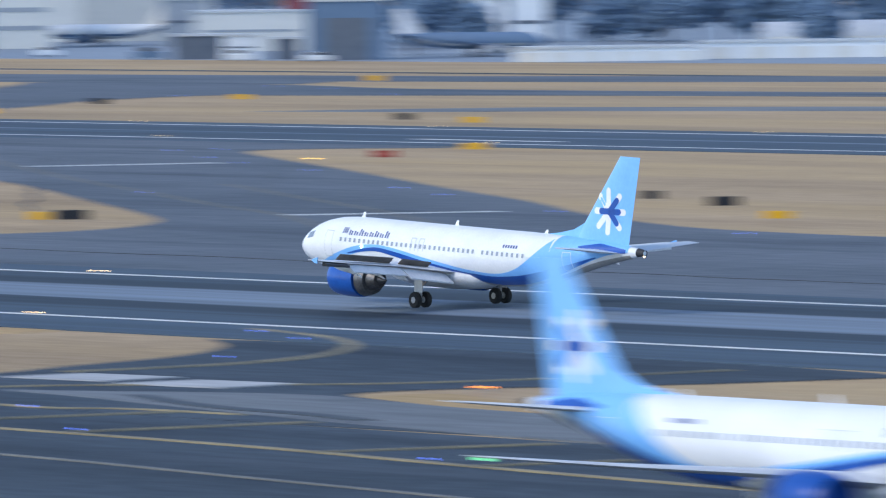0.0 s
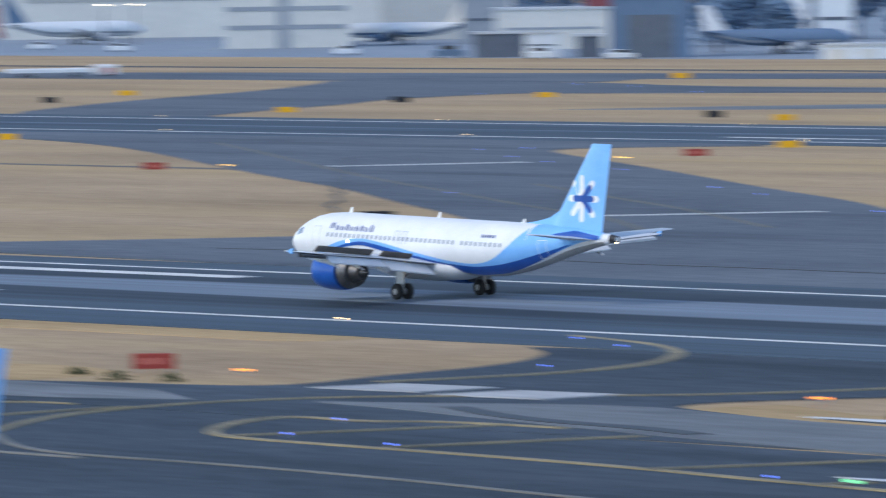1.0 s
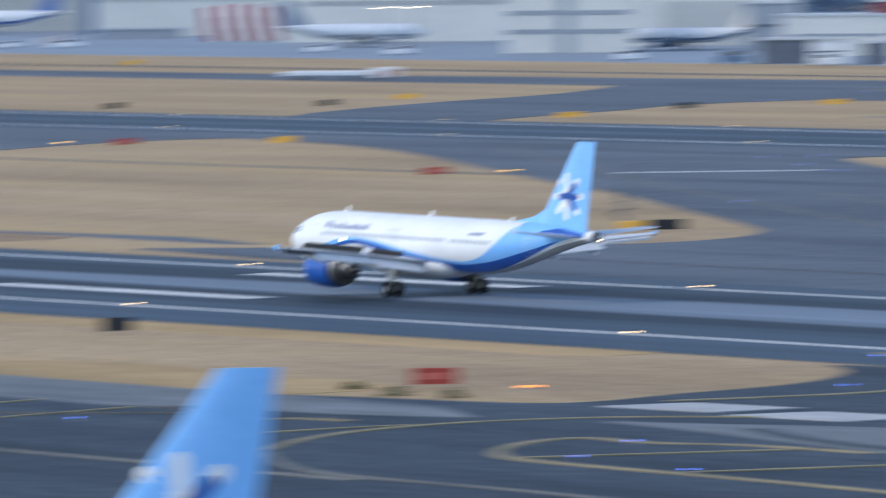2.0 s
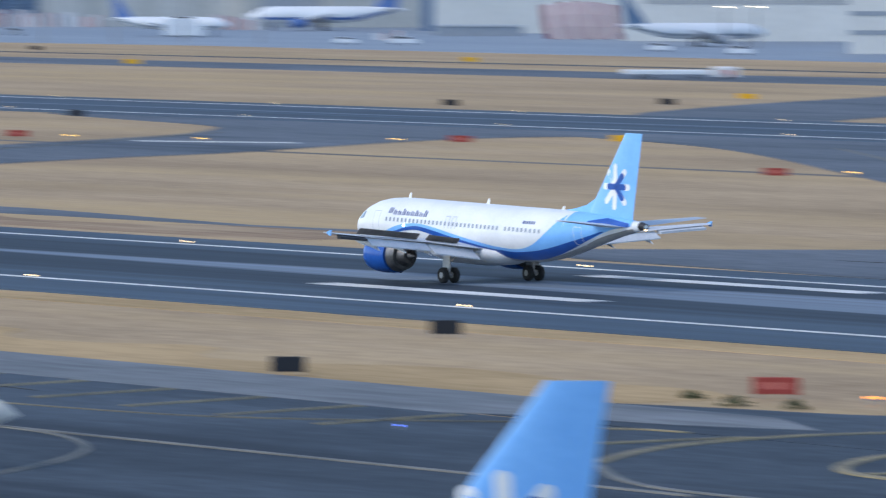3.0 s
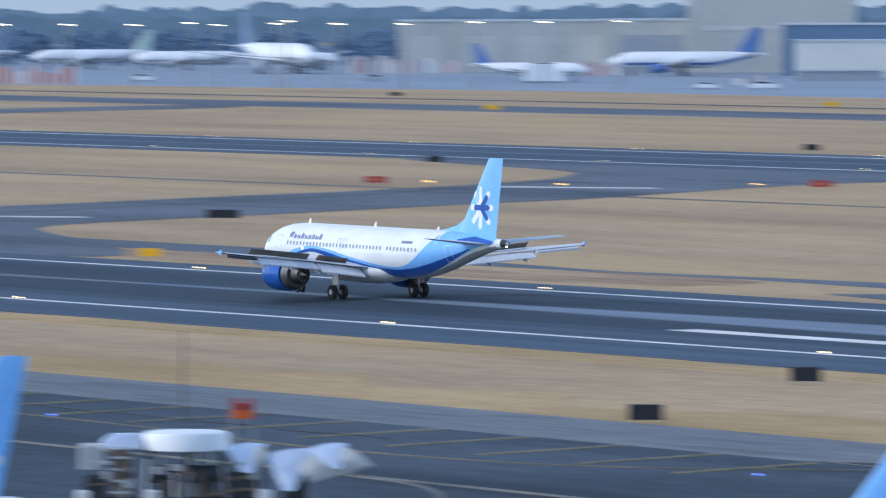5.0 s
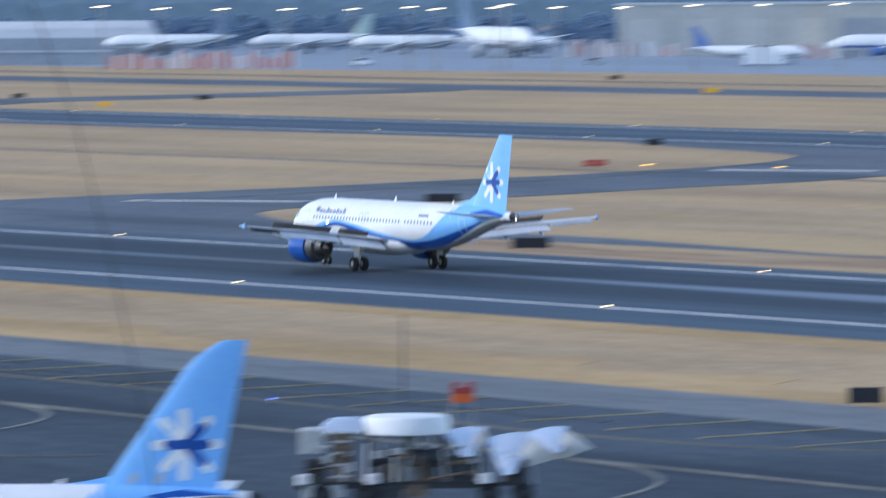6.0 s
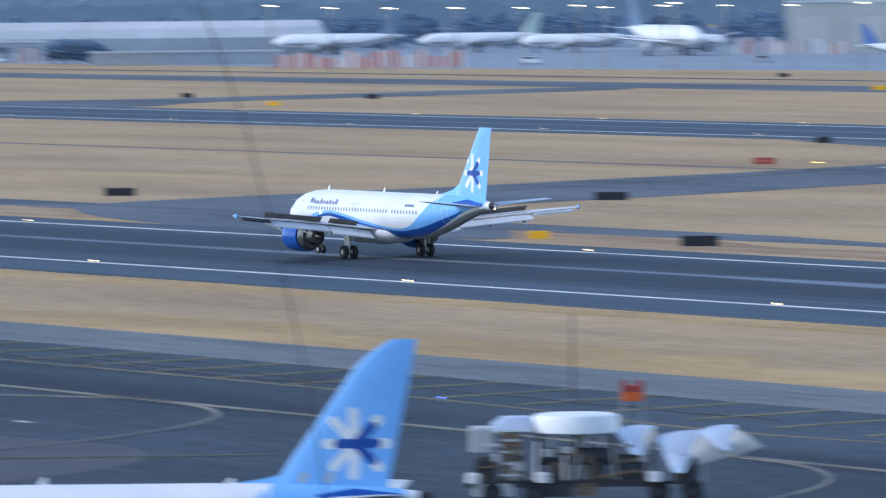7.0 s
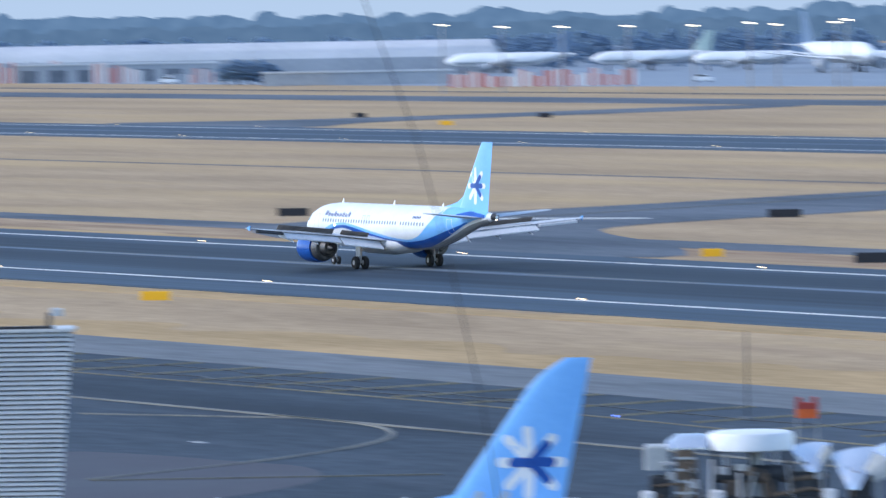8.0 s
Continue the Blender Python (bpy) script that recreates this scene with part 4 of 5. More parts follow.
def ground_light(x, y, m, label, category="light", r=.1, h=.28):
    top = tagged(new("ground_light"), label, category, "airfield lights")
    part("stem", tube([(0, 0, 0), (0, 0, h - .1)], (.04, .04), 6), POLE_GREY, top)
    part("lens", tube([(0, 0, h - .1), (0, 0, h - .02), (0, 0, h)], (r * .85, r * .85, r * .5), 8), m, top, "glowing lens", True)
    top.matrix_basis = pose(x, y, .05)


for x, y in ((-294.3, 223.8), (-302, 233.2), (-282.8, 221.9), (-333.4, 273), (-356.7, 294.5), (-346.9, 290.2), (-248.9, 218.7), (-338.6, 223.2), (-409, 220.1), (-586, 465), (-552, 477), (-572, 488), (-506, 452), (-451, 426),
             (-705, 563), (-677, 546), (-703, 569), (-657, 535), (-627, 521), (-952, 760), (-968, 805), (-922, 780), (-994, 814)):
    ground_light(x, y, LAMP_BLUE, "blue taxiway edge light on a short stem")
for k in range(-3, 12):
    for y, x0 in ((299.8, -504.6), (344.6, -496.6)):
        ground_light(x0 - 58.0 * k, y, LAMP_WARM, "warm white runway edge light on a short stem", r=.11, h=.4)
for k in range(16):
    for y in (601.5, 648.8):
        ground_light(-690 - 65.5 * k, y, LAMP_WARM, "warm white runway edge light on a short stem", r=.09, h=.4)


def guard_light(x, y, turn, n=4, glow=LAMP_ORANGE):
    top = tagged(new("guard_light"), "row of orange runway guard lamps on a bar", "light", "airfield lights")
    part("bar", box(-.5, .5, -.06, .06, .25, .33), POLE_GREY, top)
    for s in (-1, 1):
        part("post", tube([(s * .4, 0, 0), (s * .4, 0, .3)], (.04, .04), 6), POLE_GREY, top)
    for k in range(n):
        cx = -.39 + .78 * k / (n - 1)
        part("lamp", tube([(cx, -.1, .42), (cx, .1, .42)], (.07, .07), 10), glow, top, "glowing orange lamp", True)
    top.matrix_basis = pose(x, y, 0, 0, 0, turn)


for x, y in ((-343.1, 257.4), (-292.6, 259.8), (-681.7, 508.1), (-657.1, 546.2), (-864.2, 519.6), (-842.1, 525.6), (-826.3, 544.6)):
    guard_light(x, y, 54, glow=LAMP_ORANGE if y < 400 else LAMP_AMBER)


def shrub(x, y, r):
    V, F = [], []
    for k in range(60):
        a, e, q = random.uniform(0, 6.28), random.uniform(0.05, 1.4), r * random.uniform(.4, 1)
        c = Vector((q * math.cos(a) * math.cos(e), q * math.sin(a) * math.cos(e), q * .6 * math.sin(e)))
        u = Vector((random.uniform(-1, 1), random.uniform(-1, 1), random.uniform(-.3, 1))).normalized() * .16
        w = u.orthogonal().normalized() * .09
        i = len(V)
        V += [tuple(c - u), tuple(c + w), tuple(c + u), tuple(c - w)]
        F.append((i, i + 1, i + 2, i + 3))
    ob = tagged(part("shrub", (V, F), SHRUB), "low dry shrub in the grass", "shrub", "shrubs")
    ob.matrix_basis = pose(x, y, 0)


for x, y, r in ((-353.7, 252.7, .8), (-346.7, 250.6, 1.0), (-342.7, 251.6, .9)):
    shrub(x, y, r)

# orange box on posts, thin mast behind it
ob = tagged(new("marker_box"), "orange-red marker box on two grey posts", "marker")
part("panel", bevel_box(-.58, .58, -.35, .35, 1.7, 2.5, .06), ORANGE_BOX, ob)
part("upper_band", bevel_box(-.60, .60, -.37, .37, 2.2, 2.55, .03), SIGN_RED, ob, "dark red upper band")
for s in (-1, 1):
    part("horn", bevel_box(s * .42 - .16, s * .42 + .16, -.33, .33, 2.42, 2.85, .05), SIGN_RED, ob, "raised dark red corner")
for s in (-1, 1):
    part("post", tube([(s * .55, 0, 0), (s * .55, 0, 1.65)], (.06, .06), 8), POLE_GREY, ob)
ob.matrix_basis = pose(-375.5, 213.9, .05, 0, 0, 61)
ob = tagged(new("mast"), "thin dark mast standing beside the taxiway", "mast")
part("pole", tube([(0, 0, 0), (0, 0, 2.5), (0, 0, 5.2)], (.06, .055, .045), 10), EQUIP_DARK, ob, "", True)
part("base", bevel_box(-.3, .3, -.3, .3, 0, .18, .04), CONCRETE, ob, "concrete footing")
ob.matrix_basis = pose(-403.4, 225.8, .05)


# ---------------------------------------------------------------- ground support trailer
def service_trailer(x, y, turn):
    top = tagged(new("service_trailer"), "ground support trailer with white drum and silver tarps", "trailer")
    part("chassis", join(box(-5.6, 3.6, -1.1, -.95, .75, 1.0), box(-5.6, 3.6, .95, 1.1, .75, 1.0), *[box(a, a + .15, -1.1, 1.1, .78, .98) for a in (-5.5, -3.6, -1.8, 0, 1.8, 3.4)],
                         box(3.6, 5.3, -.08, .08, .8, .95)), EQUIP_DARK, top, "dark steel chassis")
    part("deck", bevel_box(-5.5, 3.4, -1.2, 1.2, 1.0, 1.12, .03), EQUIP_DARK, top, "dark steel deck")
    for a, b, z0, z1, m in ((-5.3, -3.4, .35, 1.0, EQUIP_GREY), (-2.2, -.6, .3, .95, EQUIP_DARK), (-.5, .6, .35, 1.0, EQUIP_TAN), (-1.7, -.75, 1.2, 2.5, EQUIP_TAN), (.3, 1.0, 1.2, 2.4, EQUIP_DARK), (1.3, 3.2, 1.15, 2.3, EQUIP_DARK), (4.2, 5.3, .85, 2.1, EQUIP_DARK)):
        part("machine_box", bevel_box(a, b, -1.12, .9, z0, z1, .05), m, top, "machine box under the deck")
    for a in (-4.4, -2.4, 3.5, 5.1):
        for s in (-1, 1):
            wheel(top, a, s * 1.05, .5, .34, rim=EQUIP_DARK)
    ring = [[(-.4 + r * math.cos(2 * math.pi * k / 40), r * math.sin(2 * math.pi * k / 40), z) for k in range(40)] for r, z in ((1.96, 3.28), (2.04, 3.33), (2.04, 3.98), (1.97, 4.13), (1.8, 4.19), (.3, 4.23))]
    part("drum", loft(ring), DRUM_WHITE, top, "large white drum", True)
    for k in range(8):
        a = 2 * math.pi * k / 8
        cx, cy = -.4 + 1.7 * math.cos(a), 1.15 * math.sin(a)
        part("strut", tube([(cx, cy, 1.1), (cx, cy, 3.25)], (.09, .09), 8), STEEL if k % 2 else EQUIP_DARK, top, "metal strut", True)
    part("column", tube([(-.2, -.3, 1.1), (-.2, -.3, 1.9), (-.2, -.3, 2.5), (-.2, -.3, 3.25)], (.55, .5, .3, .34), 16), EQUIP_GREY, top, "grey machine column", True)
    part("tank", tube([(-2.2, -.8, 2.2), (1.4, -.8, 2.2)], (.42, .42), 14), EQUIP_DARK, top, "dark tank", True)
    part("housing", bevel_box(-5.45, -4.3, -1.15, .9, 2.45, 3.6, .08), EQUIP_GREY, top, "grey housing box")
    part("housing", bevel_box(-5.2, -4.2, -1.1, .8, 1.1, 2.15, .06), EQUIP_DARK, top, "dark housing box")
    part("cabinet", bevel_box(-3.95, -3.1, -1.2, .6, 1.15, 3.4, .06), EQUIP_TAN, top, "brown-tan open cabinet")
    for k in range(4):
        part("cabinet_shelf", box(-4.0, -3.05, -1.26, -1.18, 1.3 + .55 * k, 1.42 + .55 * k), EQUIP_GREY, top)
    part("roof_cover", loft([[(a, -1.2 + 2.4 * k / 10, 3.5 + h * math.sin(math.pi * k / 10)) for k in range(11)] + [(a, 1.2, 3.4), (a, -1.2, 3.4)] for a, h in ((-4.4, .25), (-3.9, .6), (-2.7, .62), (-2.4, .5))]), TARP, top, "silver rounded cover", True)
    # draped covers: bright lobes that face the sky and folds between them greyed for shade, each a sheet with thickness
    def cover(a, b, c, ya, yc, bulge):
        """A bellied three-cornered sheet: upper corners a and b at depth ya, lower corner c at depth yc."""
        V, F, n = [], [], 12
        for layer in (0, .05):
            for i in range(n + 1):
                v = i / n
                for j in range(n + 1):
                    u = j / n
                    x = (a[0] + (b[0] - a[0]) * u) * (1 - v) + (c[0] + .45 * (u - .5)) * v
                    z = (a[1] + (b[1] - a[1]) * u) * (1 - v) + c[1] * v + .14 * math.sin(math.pi * u) * (1 - v)
                    y = ya + (yc - ya) * math.sin(math.pi / 2 * v) - bulge * math.sin(math.pi * u) * math.sin(math.pi * min(1, v + .15)) + layer
                    V.append((x, y, z - layer * .5))
        m = (n + 1) * (n + 1)
        for i in range(n):
            for j in range(n):
                k = i * (n + 1) + j
                F += [(k, k + 1, k + n + 2, k + n + 1), (m + k, m + k + n + 1, m + k + n + 2, m + k + 1)]
        return V, F
    for a, b, c, ya, yc, bulge in (((1.4, 3.3), (3.4, 3.5), (2.5, 2.3), 1.3, -1.6, .2), ((3.35, 2.95), (5.75, 3.25), (4.4, 1.45), 1.4, -1.8, .25), ((5.35, 3.2), (7.25, 3.5), (6.7, 2.45), 1.4, -1.5, .2)):
        part("tarp", cover(a, b, c, ya, yc, bulge), TARP, top, "shiny silver draped cover", True)
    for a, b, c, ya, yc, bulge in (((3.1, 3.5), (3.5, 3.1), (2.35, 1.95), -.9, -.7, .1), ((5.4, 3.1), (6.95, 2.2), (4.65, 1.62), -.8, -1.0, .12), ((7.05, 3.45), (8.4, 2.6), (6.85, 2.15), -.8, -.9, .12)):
        part("tarp_fold", cover(a, b, c, ya, yc, bulge), TARP_SHADED, top, "fold between lobes, greyed for shade", True)
    for a, b in ((4.2, 2.0), (5.6, 2.2)):
        for s in (-1, 1):
            part("tarp_post", tube([(a, s * .9, .9), (a, s * .9, b + .5)], (.05, .05), 6), STEEL, top)
    bits = random.Random(12)
    for k in range(26):
        a, z = bits.uniform(-5.2, 4.6), bits.uniform(1.15, 2.7)
        w, q = bits.uniform(.12, .4), bits.uniform(.12, .45)
        tone = bits.choice((EQUIP_GREY, EQUIP_TAN, EQUIP_DARK, STEEL, BARRIER_WHITE, EQUIP_TAN))
        if k % 2:
            part("fitting", bevel_box(a - w, a + w, -1.3, -.9, z, z + q, .04), tone, top, "worn machine fitting")
        else:
            part("fitting", tube([(a, -1.2, 1.1), (a + bits.uniform(-.3, .3), -1.25, z + q)], (.08, .06), 8), tone, top, "worn machine fitting", True)
    for a in (-5.3, -2.0, 3.3):
        part("corner_box", bevel_box(a - .32, a + .32, -1.5, -1.2, 1.0, 1.5, .1), BARRIER_WHITE, top, "white corner box")
    for pts, r in (([(-5, -1.25, 1.7), (-3.9, -1.25, 1.8), (-3.8, -1.25, 2.4)], .06), ([(.6, -1.2, 1.2), (2.4, -1.2, 1.5), (3.4, -1.2, 1.25)], .09), ([(1.2, -1.1, 1.9), (3.2, -1.1, 2.1)], .12)):
        part("pipe", tube(pts, [r] * len(pts), 8), EQUIP_TAN, top, "rusty metal pipe", True)
    top.matrix_basis = pose(x, y, .05, 0, 0, turn)


service_trailer(-327.8, 184.1, 61)


def covered_cart(x, y, turn):
    top = tagged(new("covered_cart"), "low apron cart under a silver cover", "cart")
    part("bed", bevel_box(-3.4, .6, -.9, .9, .55, .8, .05), EQUIP_DARK, top, "dark steel bed")
    ring = [[(a, q * w, .8 + (h - .8) * z) for q, z in ((-1, 0), (-.98, .5), (-.8, .9), (-.4, 1), (.4, 1), (.8, .9), (.98, .5), (1, 0))] for a, w, h in ((-3.5, .9, 1.7), (-3.1, 1.0, 2.35), (-1.6, 1.02, 2.5), (-.3, 1.0, 2.42), (.6, .85, 1.9), (1.0, .6, 1.3))]
    part("cover", loft(ring), TARP, top, "silver cover with sloping end", True)
    for a in (-2.7, -.2):
        for q in (-1, 1):
            wheel(top, a, q * .8, .3, .2, rim=EQUIP_DARK)
    top.matrix_basis = pose(x, y, .05, 0, 0, turn)


covered_cart(-290.5, 163.8, 61)


# ---------------------------------------------------------------- slatted tower and cable in the foreground
def slatted_tower(x, y, turn, z_top, width):
    top = tagged(new("slatted_tower"), "tall white slatted tower with floodlight on its edge", "tower")
    part("core", ([(-width, .12, 0), (-.15 - .085 * z_top, .12, 0), (-.15 - .085 * z_top, 3, 0), (-width, 3, 0), (-width, .12, z_top - .1), (-.15, .12, z_top - .1), (-.15, 3, z_top - .1), (-width, 3, z_top - .1)], [(0, 3, 2, 1), (4, 5, 6, 7), (0, 1, 5, 4), (1, 2, 6, 5), (2, 3, 7, 6), (3, 0, 4, 7)]), SLAT_BACK, top, "dark core wall")
    part("coping", bevel_box(-width - .1, -.02, -.06, 3.1, z_top - .16, z_top - .04, .03), SLAT, top, "white coping")
    part("railing", box(-width, -.75, -.02, .04, z_top - .04, z_top + .08), EQUIP_DARK, top, "dark roof edge rail")
    pitch, k = .182, 0
    while .1 + pitch * k < z_top - .3:
        z = .1 + pitch * k
        part("slat", ([(-width, 0, z), (-.03 - .085 * (z_top - z), 0, z), (-.03 - .085 * (z_top - z), .08, z + .12), (-width, .08, z + .12), (-width, .03, z), (-.05 - .085 * (z_top - z), .03, z), (-.05 - .085 * (z_top - z), .11, z + .12), (-width, .11, z + .12)],
                      [(0, 1, 2, 3), (4, 7, 6, 5), (0, 4, 5, 1), (1, 5, 6, 2), (2, 6, 7, 3), (3, 7, 4, 0)]), SLAT, top)
        k += 1
    arm = part("lamp_bracket", tube([(-.95, .1, z_top), (-.9, .1, z_top + .55), (-.75, .05, z_top + .62)], (.10, .09, .07), 8), EQUIP_DARK, top, "dark lamp bracket", True)
    part("floodlight", bevel_box(-.85, -.4, -.15, .2, z_top + .45, z_top + .75, .05), SLAT, arm, "white floodlight head")
    top.matrix_basis = pose(x, y, .05, 0, 0, turn)


slatted_tower(-273.4, 123.9, 63, 12.8, 6.0)
cable = tagged(part("cable", tube([(-54.6, 25.3, 30.0), (-53.83, 26.62, 25.85), (-53.72, 26.80, 25.29), (-53.62, 26.96, 24.77), (-53.51, 27.13, 24.21), (-53.37, 27.33, 23.23), (-53.25, 27.5, 22.28), (-53.17, 27.6, 21.43), (-52.8, 28.0, 16), (-52.4, 28.3, 6), (-52.2, 28.4, 0)], [.0055] * 11, 8), CABLE), "dark cable hanging down to the apron", "cable")


# ---------------------------------------------------------------- far apron
def far_building(kind, x, y, turn, w, h, depth, m, label, bands=0, roof="flat", band_m=None, doors=0, wide=.42, column=0):
    top = tagged(new(kind), label, "building", "far buildings")
    part("wall", box(-w / 2, w / 2, 0, depth, 0, h), m, top)
    if roof == "flat":
        part("roof", box(-w / 2 - .3, w / 2 + .3, -.3, depth + .3, h, h + .5), ROOF_WHITE, top)
    else:
        n = 12
        ring = [[(xx, depth * (.5 - .5 * math.cos(math.pi * k / n)), h + h * .95 * math.sin(math.pi * k / n)) for k in range(n + 1)] for xx in (-w / 2 - .4, w / 2 - h * .3, w / 2 + .4)]
        ring[2] = [(p[0], p[1], h + (p[2] - h) * .35) for p in ring[2]]
        part("roof", loft(ring), ROOF_WHITE, top, "white curved roof", True)
    for k in range(bands):
        z = h * (.25 + .5 * k / max(1, bands - 1)) if bands > 1 else h * .5
        part("window", box(-w * wide, w * max(.1, wide - .02), -.12, .02, z, z + h * .06), band_m or DARK_CLAD, top, "dark window band")
    if column:
        part("pillar", box(-w * .08, -w * .08 + w * column, -.3, .02, 0, h * .78), GREY_CLAD, top, "grey upright panel")
    for k in range(doors):
        a = -w / 2 + w * (k + .5) / doors
        part("door", box(a - w * .3 / doors, a + w * .3 / doors, -.1, .02, 0, h * .72), band_m or GREY_CLAD, top, "large hangar door")
    top.matrix_basis = pose(x, y, .05, 0, 0, turn)


B = far_building
B("hangar", -1404, 1063, 53, 28.5, 17, 26, CREAM, "large cream hangar with grey window bands", 3, band_m=GREY_CLAD, wide=.49, column=.09)
B("hangar", -1600, 1161, 54.1, 64, 18.5, 26, CREAM, "large plain cream hangar behind a parked airliner", 1, band_m=PAD)
B("hangar", -1462, 1150, 52.2, 40, 14.5, 24, CREAM, "cream hangar behind a parked airliner", 0, doors=1, band_m=PALE_CLAD)
B("shed", -1389, 1109, 51.5, 11, 10.5, 12, GREY_CLAD, "grey-white shed between hangars", 1)
B("hangar", -1303, 1059, 51.1, 25, 8.6, 18, CREAM, "low cream hangar behind the far apron", 1, band_m=GREY_CLAD)
B("shed", -1300, 1072, 50.8, 9, 11.5, 10, STRIPE_RED, "shed with a dark red roof band")
B("shed", -1235, 990, 51.4, 10.6, 4.8, 8, DARK_CLAD, "dark grey shed on the far apron")
B("cabin", -1220, 989, 51.1, 7, 4.9, 5, FAR_WHITE, "small white cabin on the far apron", 1)
B("shed", -1212, 995, 50.9, 5, 4.2, 5, DARK_CLAD, "small dark shed on the far apron")
B("shed", -1190, 993, 50.4, 16, 12, 14, SLATE_CLAD, "tall slate blue shed on the far apron", 0, doors=1, band_m=DARK_CLAD)
B("block", -1234, 1068, 49.4, 7.4, 11, 10, FAR_WHITE, "white block among trees", 1)
B("block", -1222, 1070, 49.1, 7.9, 12, 10, FAR_WHITE, "white block among trees", 1)
B("low_building", -1115, 998, 48.5, 37, 2.6, 8, FAR_WHITE, "long low white building", 0, doors=6, band_m=CREAM)
B("low_building", -1098, 1035, 47.1, 42, 3.2, 8, FAR_WHITE, "long low white building beside the road", 0, doors=5, band_m=CREAM)
B("terminal", -1151, 1085, 47.1, 18, 3.2, 12, CREAM, "low building with white curved roof", 0, "arch")
B("terminal", -1126, 1090, 46.4, 23, 3.4, 12, CREAM, "low building with white curved roof", 0, "arch")
B("hangar", -1815, 1227, 55.9, 37, 14, 20, SLATE_CLAD, "dark slate blue hangar behind a low wall")
B("hangar", -1764, 1206.5, 56, 53, 9.8, 16, CREAM, "low cream hangar behind the striped screen")
B("blast_wall", -1722, 1161, 56, 23, 2.5, 1.0, GREY_CLAD, "low grey wall before the cream hangar")
B("hangar", -1959, 1205, 58.4, 64, 14.7, 30, BEIGE_CLAD, "long cream hangar with pale doors", 0, doors=4, band_m=PALE_CLAD)
B("hangar", -1928, 1235, 57.35, 29, 14.9, 30, BEIGE_CLAD, "cream hangar with a grey door", 0, doors=1, band_m=GREY_CLAD)
B("hangar", -1901, 1258, 56.5, 48, 24, 30, BEIGE_CLAD, "tall cream hangar beside parked airliners", 1, band_m=PALE_CLAD)
B("hangar", -2190, 1042, 63.6, 172, 5.3, 26, GREY_CLAD, "very long hangar with white curved roof", 0, "arch")
B("shed", -2140, 985, 63, 60, 5.0, 10, GREY_CLAD, "low grey sheds beside the far apron", 0, doors=7, band_m=DARK_CLAD)
B("blast_wall", -1947, 969, 63.5, 52, 3.4, 1.2, GREY_CLAD, "long low grey blast wall at the apron edge")


def far_airliner(x, y, turn, size, label, accent, tail_m, body=None):
    """A parked airliner seen far away, its nose towards local +x."""
    top = tagged(new("parked_airliner"), label, "airliner", "far parked airliners")
    body = body or FAR_WHITE
    rings = []
    for d in (0, .3, 1, 2.2, 4, 6, 22, 27, 31, 35, 37.5):
        c, h, w = station(d, 1)
        rings.append([(NOSE - d, w * math.sin(2 * math.pi * k / 16), c + h * math.cos(2 * math.pi * k / 16)) for k in range(16)])
    part("fuselage", loft(rings), body, top, "", True)
    for s in (1, -1):
        part("stripe", skin_patch(3, 34, lambda d: np.interp(d, (3, 25, 34), (2.6, 2.6, 4.4)), lambda d: np.interp(d, (3, 25, 34), (3.2, 3.2, 4.9)), 20, 2, s, .02), accent, top)
        part("wing", loft([wing_ring(11.6, 7.6, s * 1.2, 2.45, .13), wing_ring(14.55, 4.15, s * 6.4, 2.98, .115), wing_ring(20.9, 1.3, s * 16.95, 4.26, .08)]), body, top, "", True)
        part("tailplane", loft([wing_ring(31.7, 3.9, s * .5, 4.98, .09), wing_ring(35.2, 1.15, s * 6.25, 5.56, .06)]), body, top, "", True)
        part("engine", tube([(NOSE - 10.3, s * 5.75, 1.75), (NOSE - 11.5, s * 5.75, 1.75), (NOSE - 14, s * 5.75, 1.8)], (1.05, 1.2, .8), 14), accent, top, "", True)
        part("main_gear", tube([(0, s * 3.8, 0), (0, s * 3.7, 2.6)], (.5, .2), 8), TYRE, top)
    part("nose_gear", tube([(NOSE - 5, 0, 0), (NOSE - 5, 0, 2.2)], (.35, .12), 8), TYRE, top)
    up, lo = foil()
    rings = []
    for k in (0, .5, 1):
        z, a, b = 5.3 + 6.4 * k, 30.0 + 4.7 * k, 35.9 + k
        rings.append([(NOSE - a - u * (b - a), (t if i < len(up) else t / .7) * .1 * (b - a), z) for i, (u, t) in enumerate(up + lo)])
    part("fin", loft(rings), tail_m, top, "", True)
    top.matrix_basis = Matrix.Translation((x, y, .05)) @ Matrix.Rotation(radians(turn), 4, "Z") @ Matrix.Scale(size, 4)


A = far_airliner
A(-1530, 1094, 66, .95, "white parked airliner beside striped screen", GREY_CLAD, SLATE_CLAD)
A(-1411, 1102, 214, .86, "white parked airliner with dark engines before cream hangar", SLATE_CLAD, CREAM)
A(-1192, 1029, 40, .86, "dark grey parked airliner near trees", GREY_CLAD, FAR_WHITE, SLATE_CLAD)
A(-1760, 1090, 44, .86, "white parked airliner with blue fin", GREY_CLAD, HAZED_BLUE)
A(-1850, 1195, 233, 1.14, "white and blue parked airliner with dark blue fin", HAZED_BLUE, HAZED_BLUE)
A(-1985, 1143, -8, 1.5, "large white parked airliner with nose towards the runway", GREY_CLAD, SLATE_CLAD)
A(-2140, 1116, 236, 1.06, "white parked airliner behind barriers", GREY_CLAD, SLATE_CLAD)
A(-2135, 1163, 244, 1.02, "white parked airliner with pale green fin", GREY_CLAD, PALE_GREEN)
A(-2090, 1172, 236, .96, "white parked airliner in the row", GREY_CLAD, SLATE_CLAD)
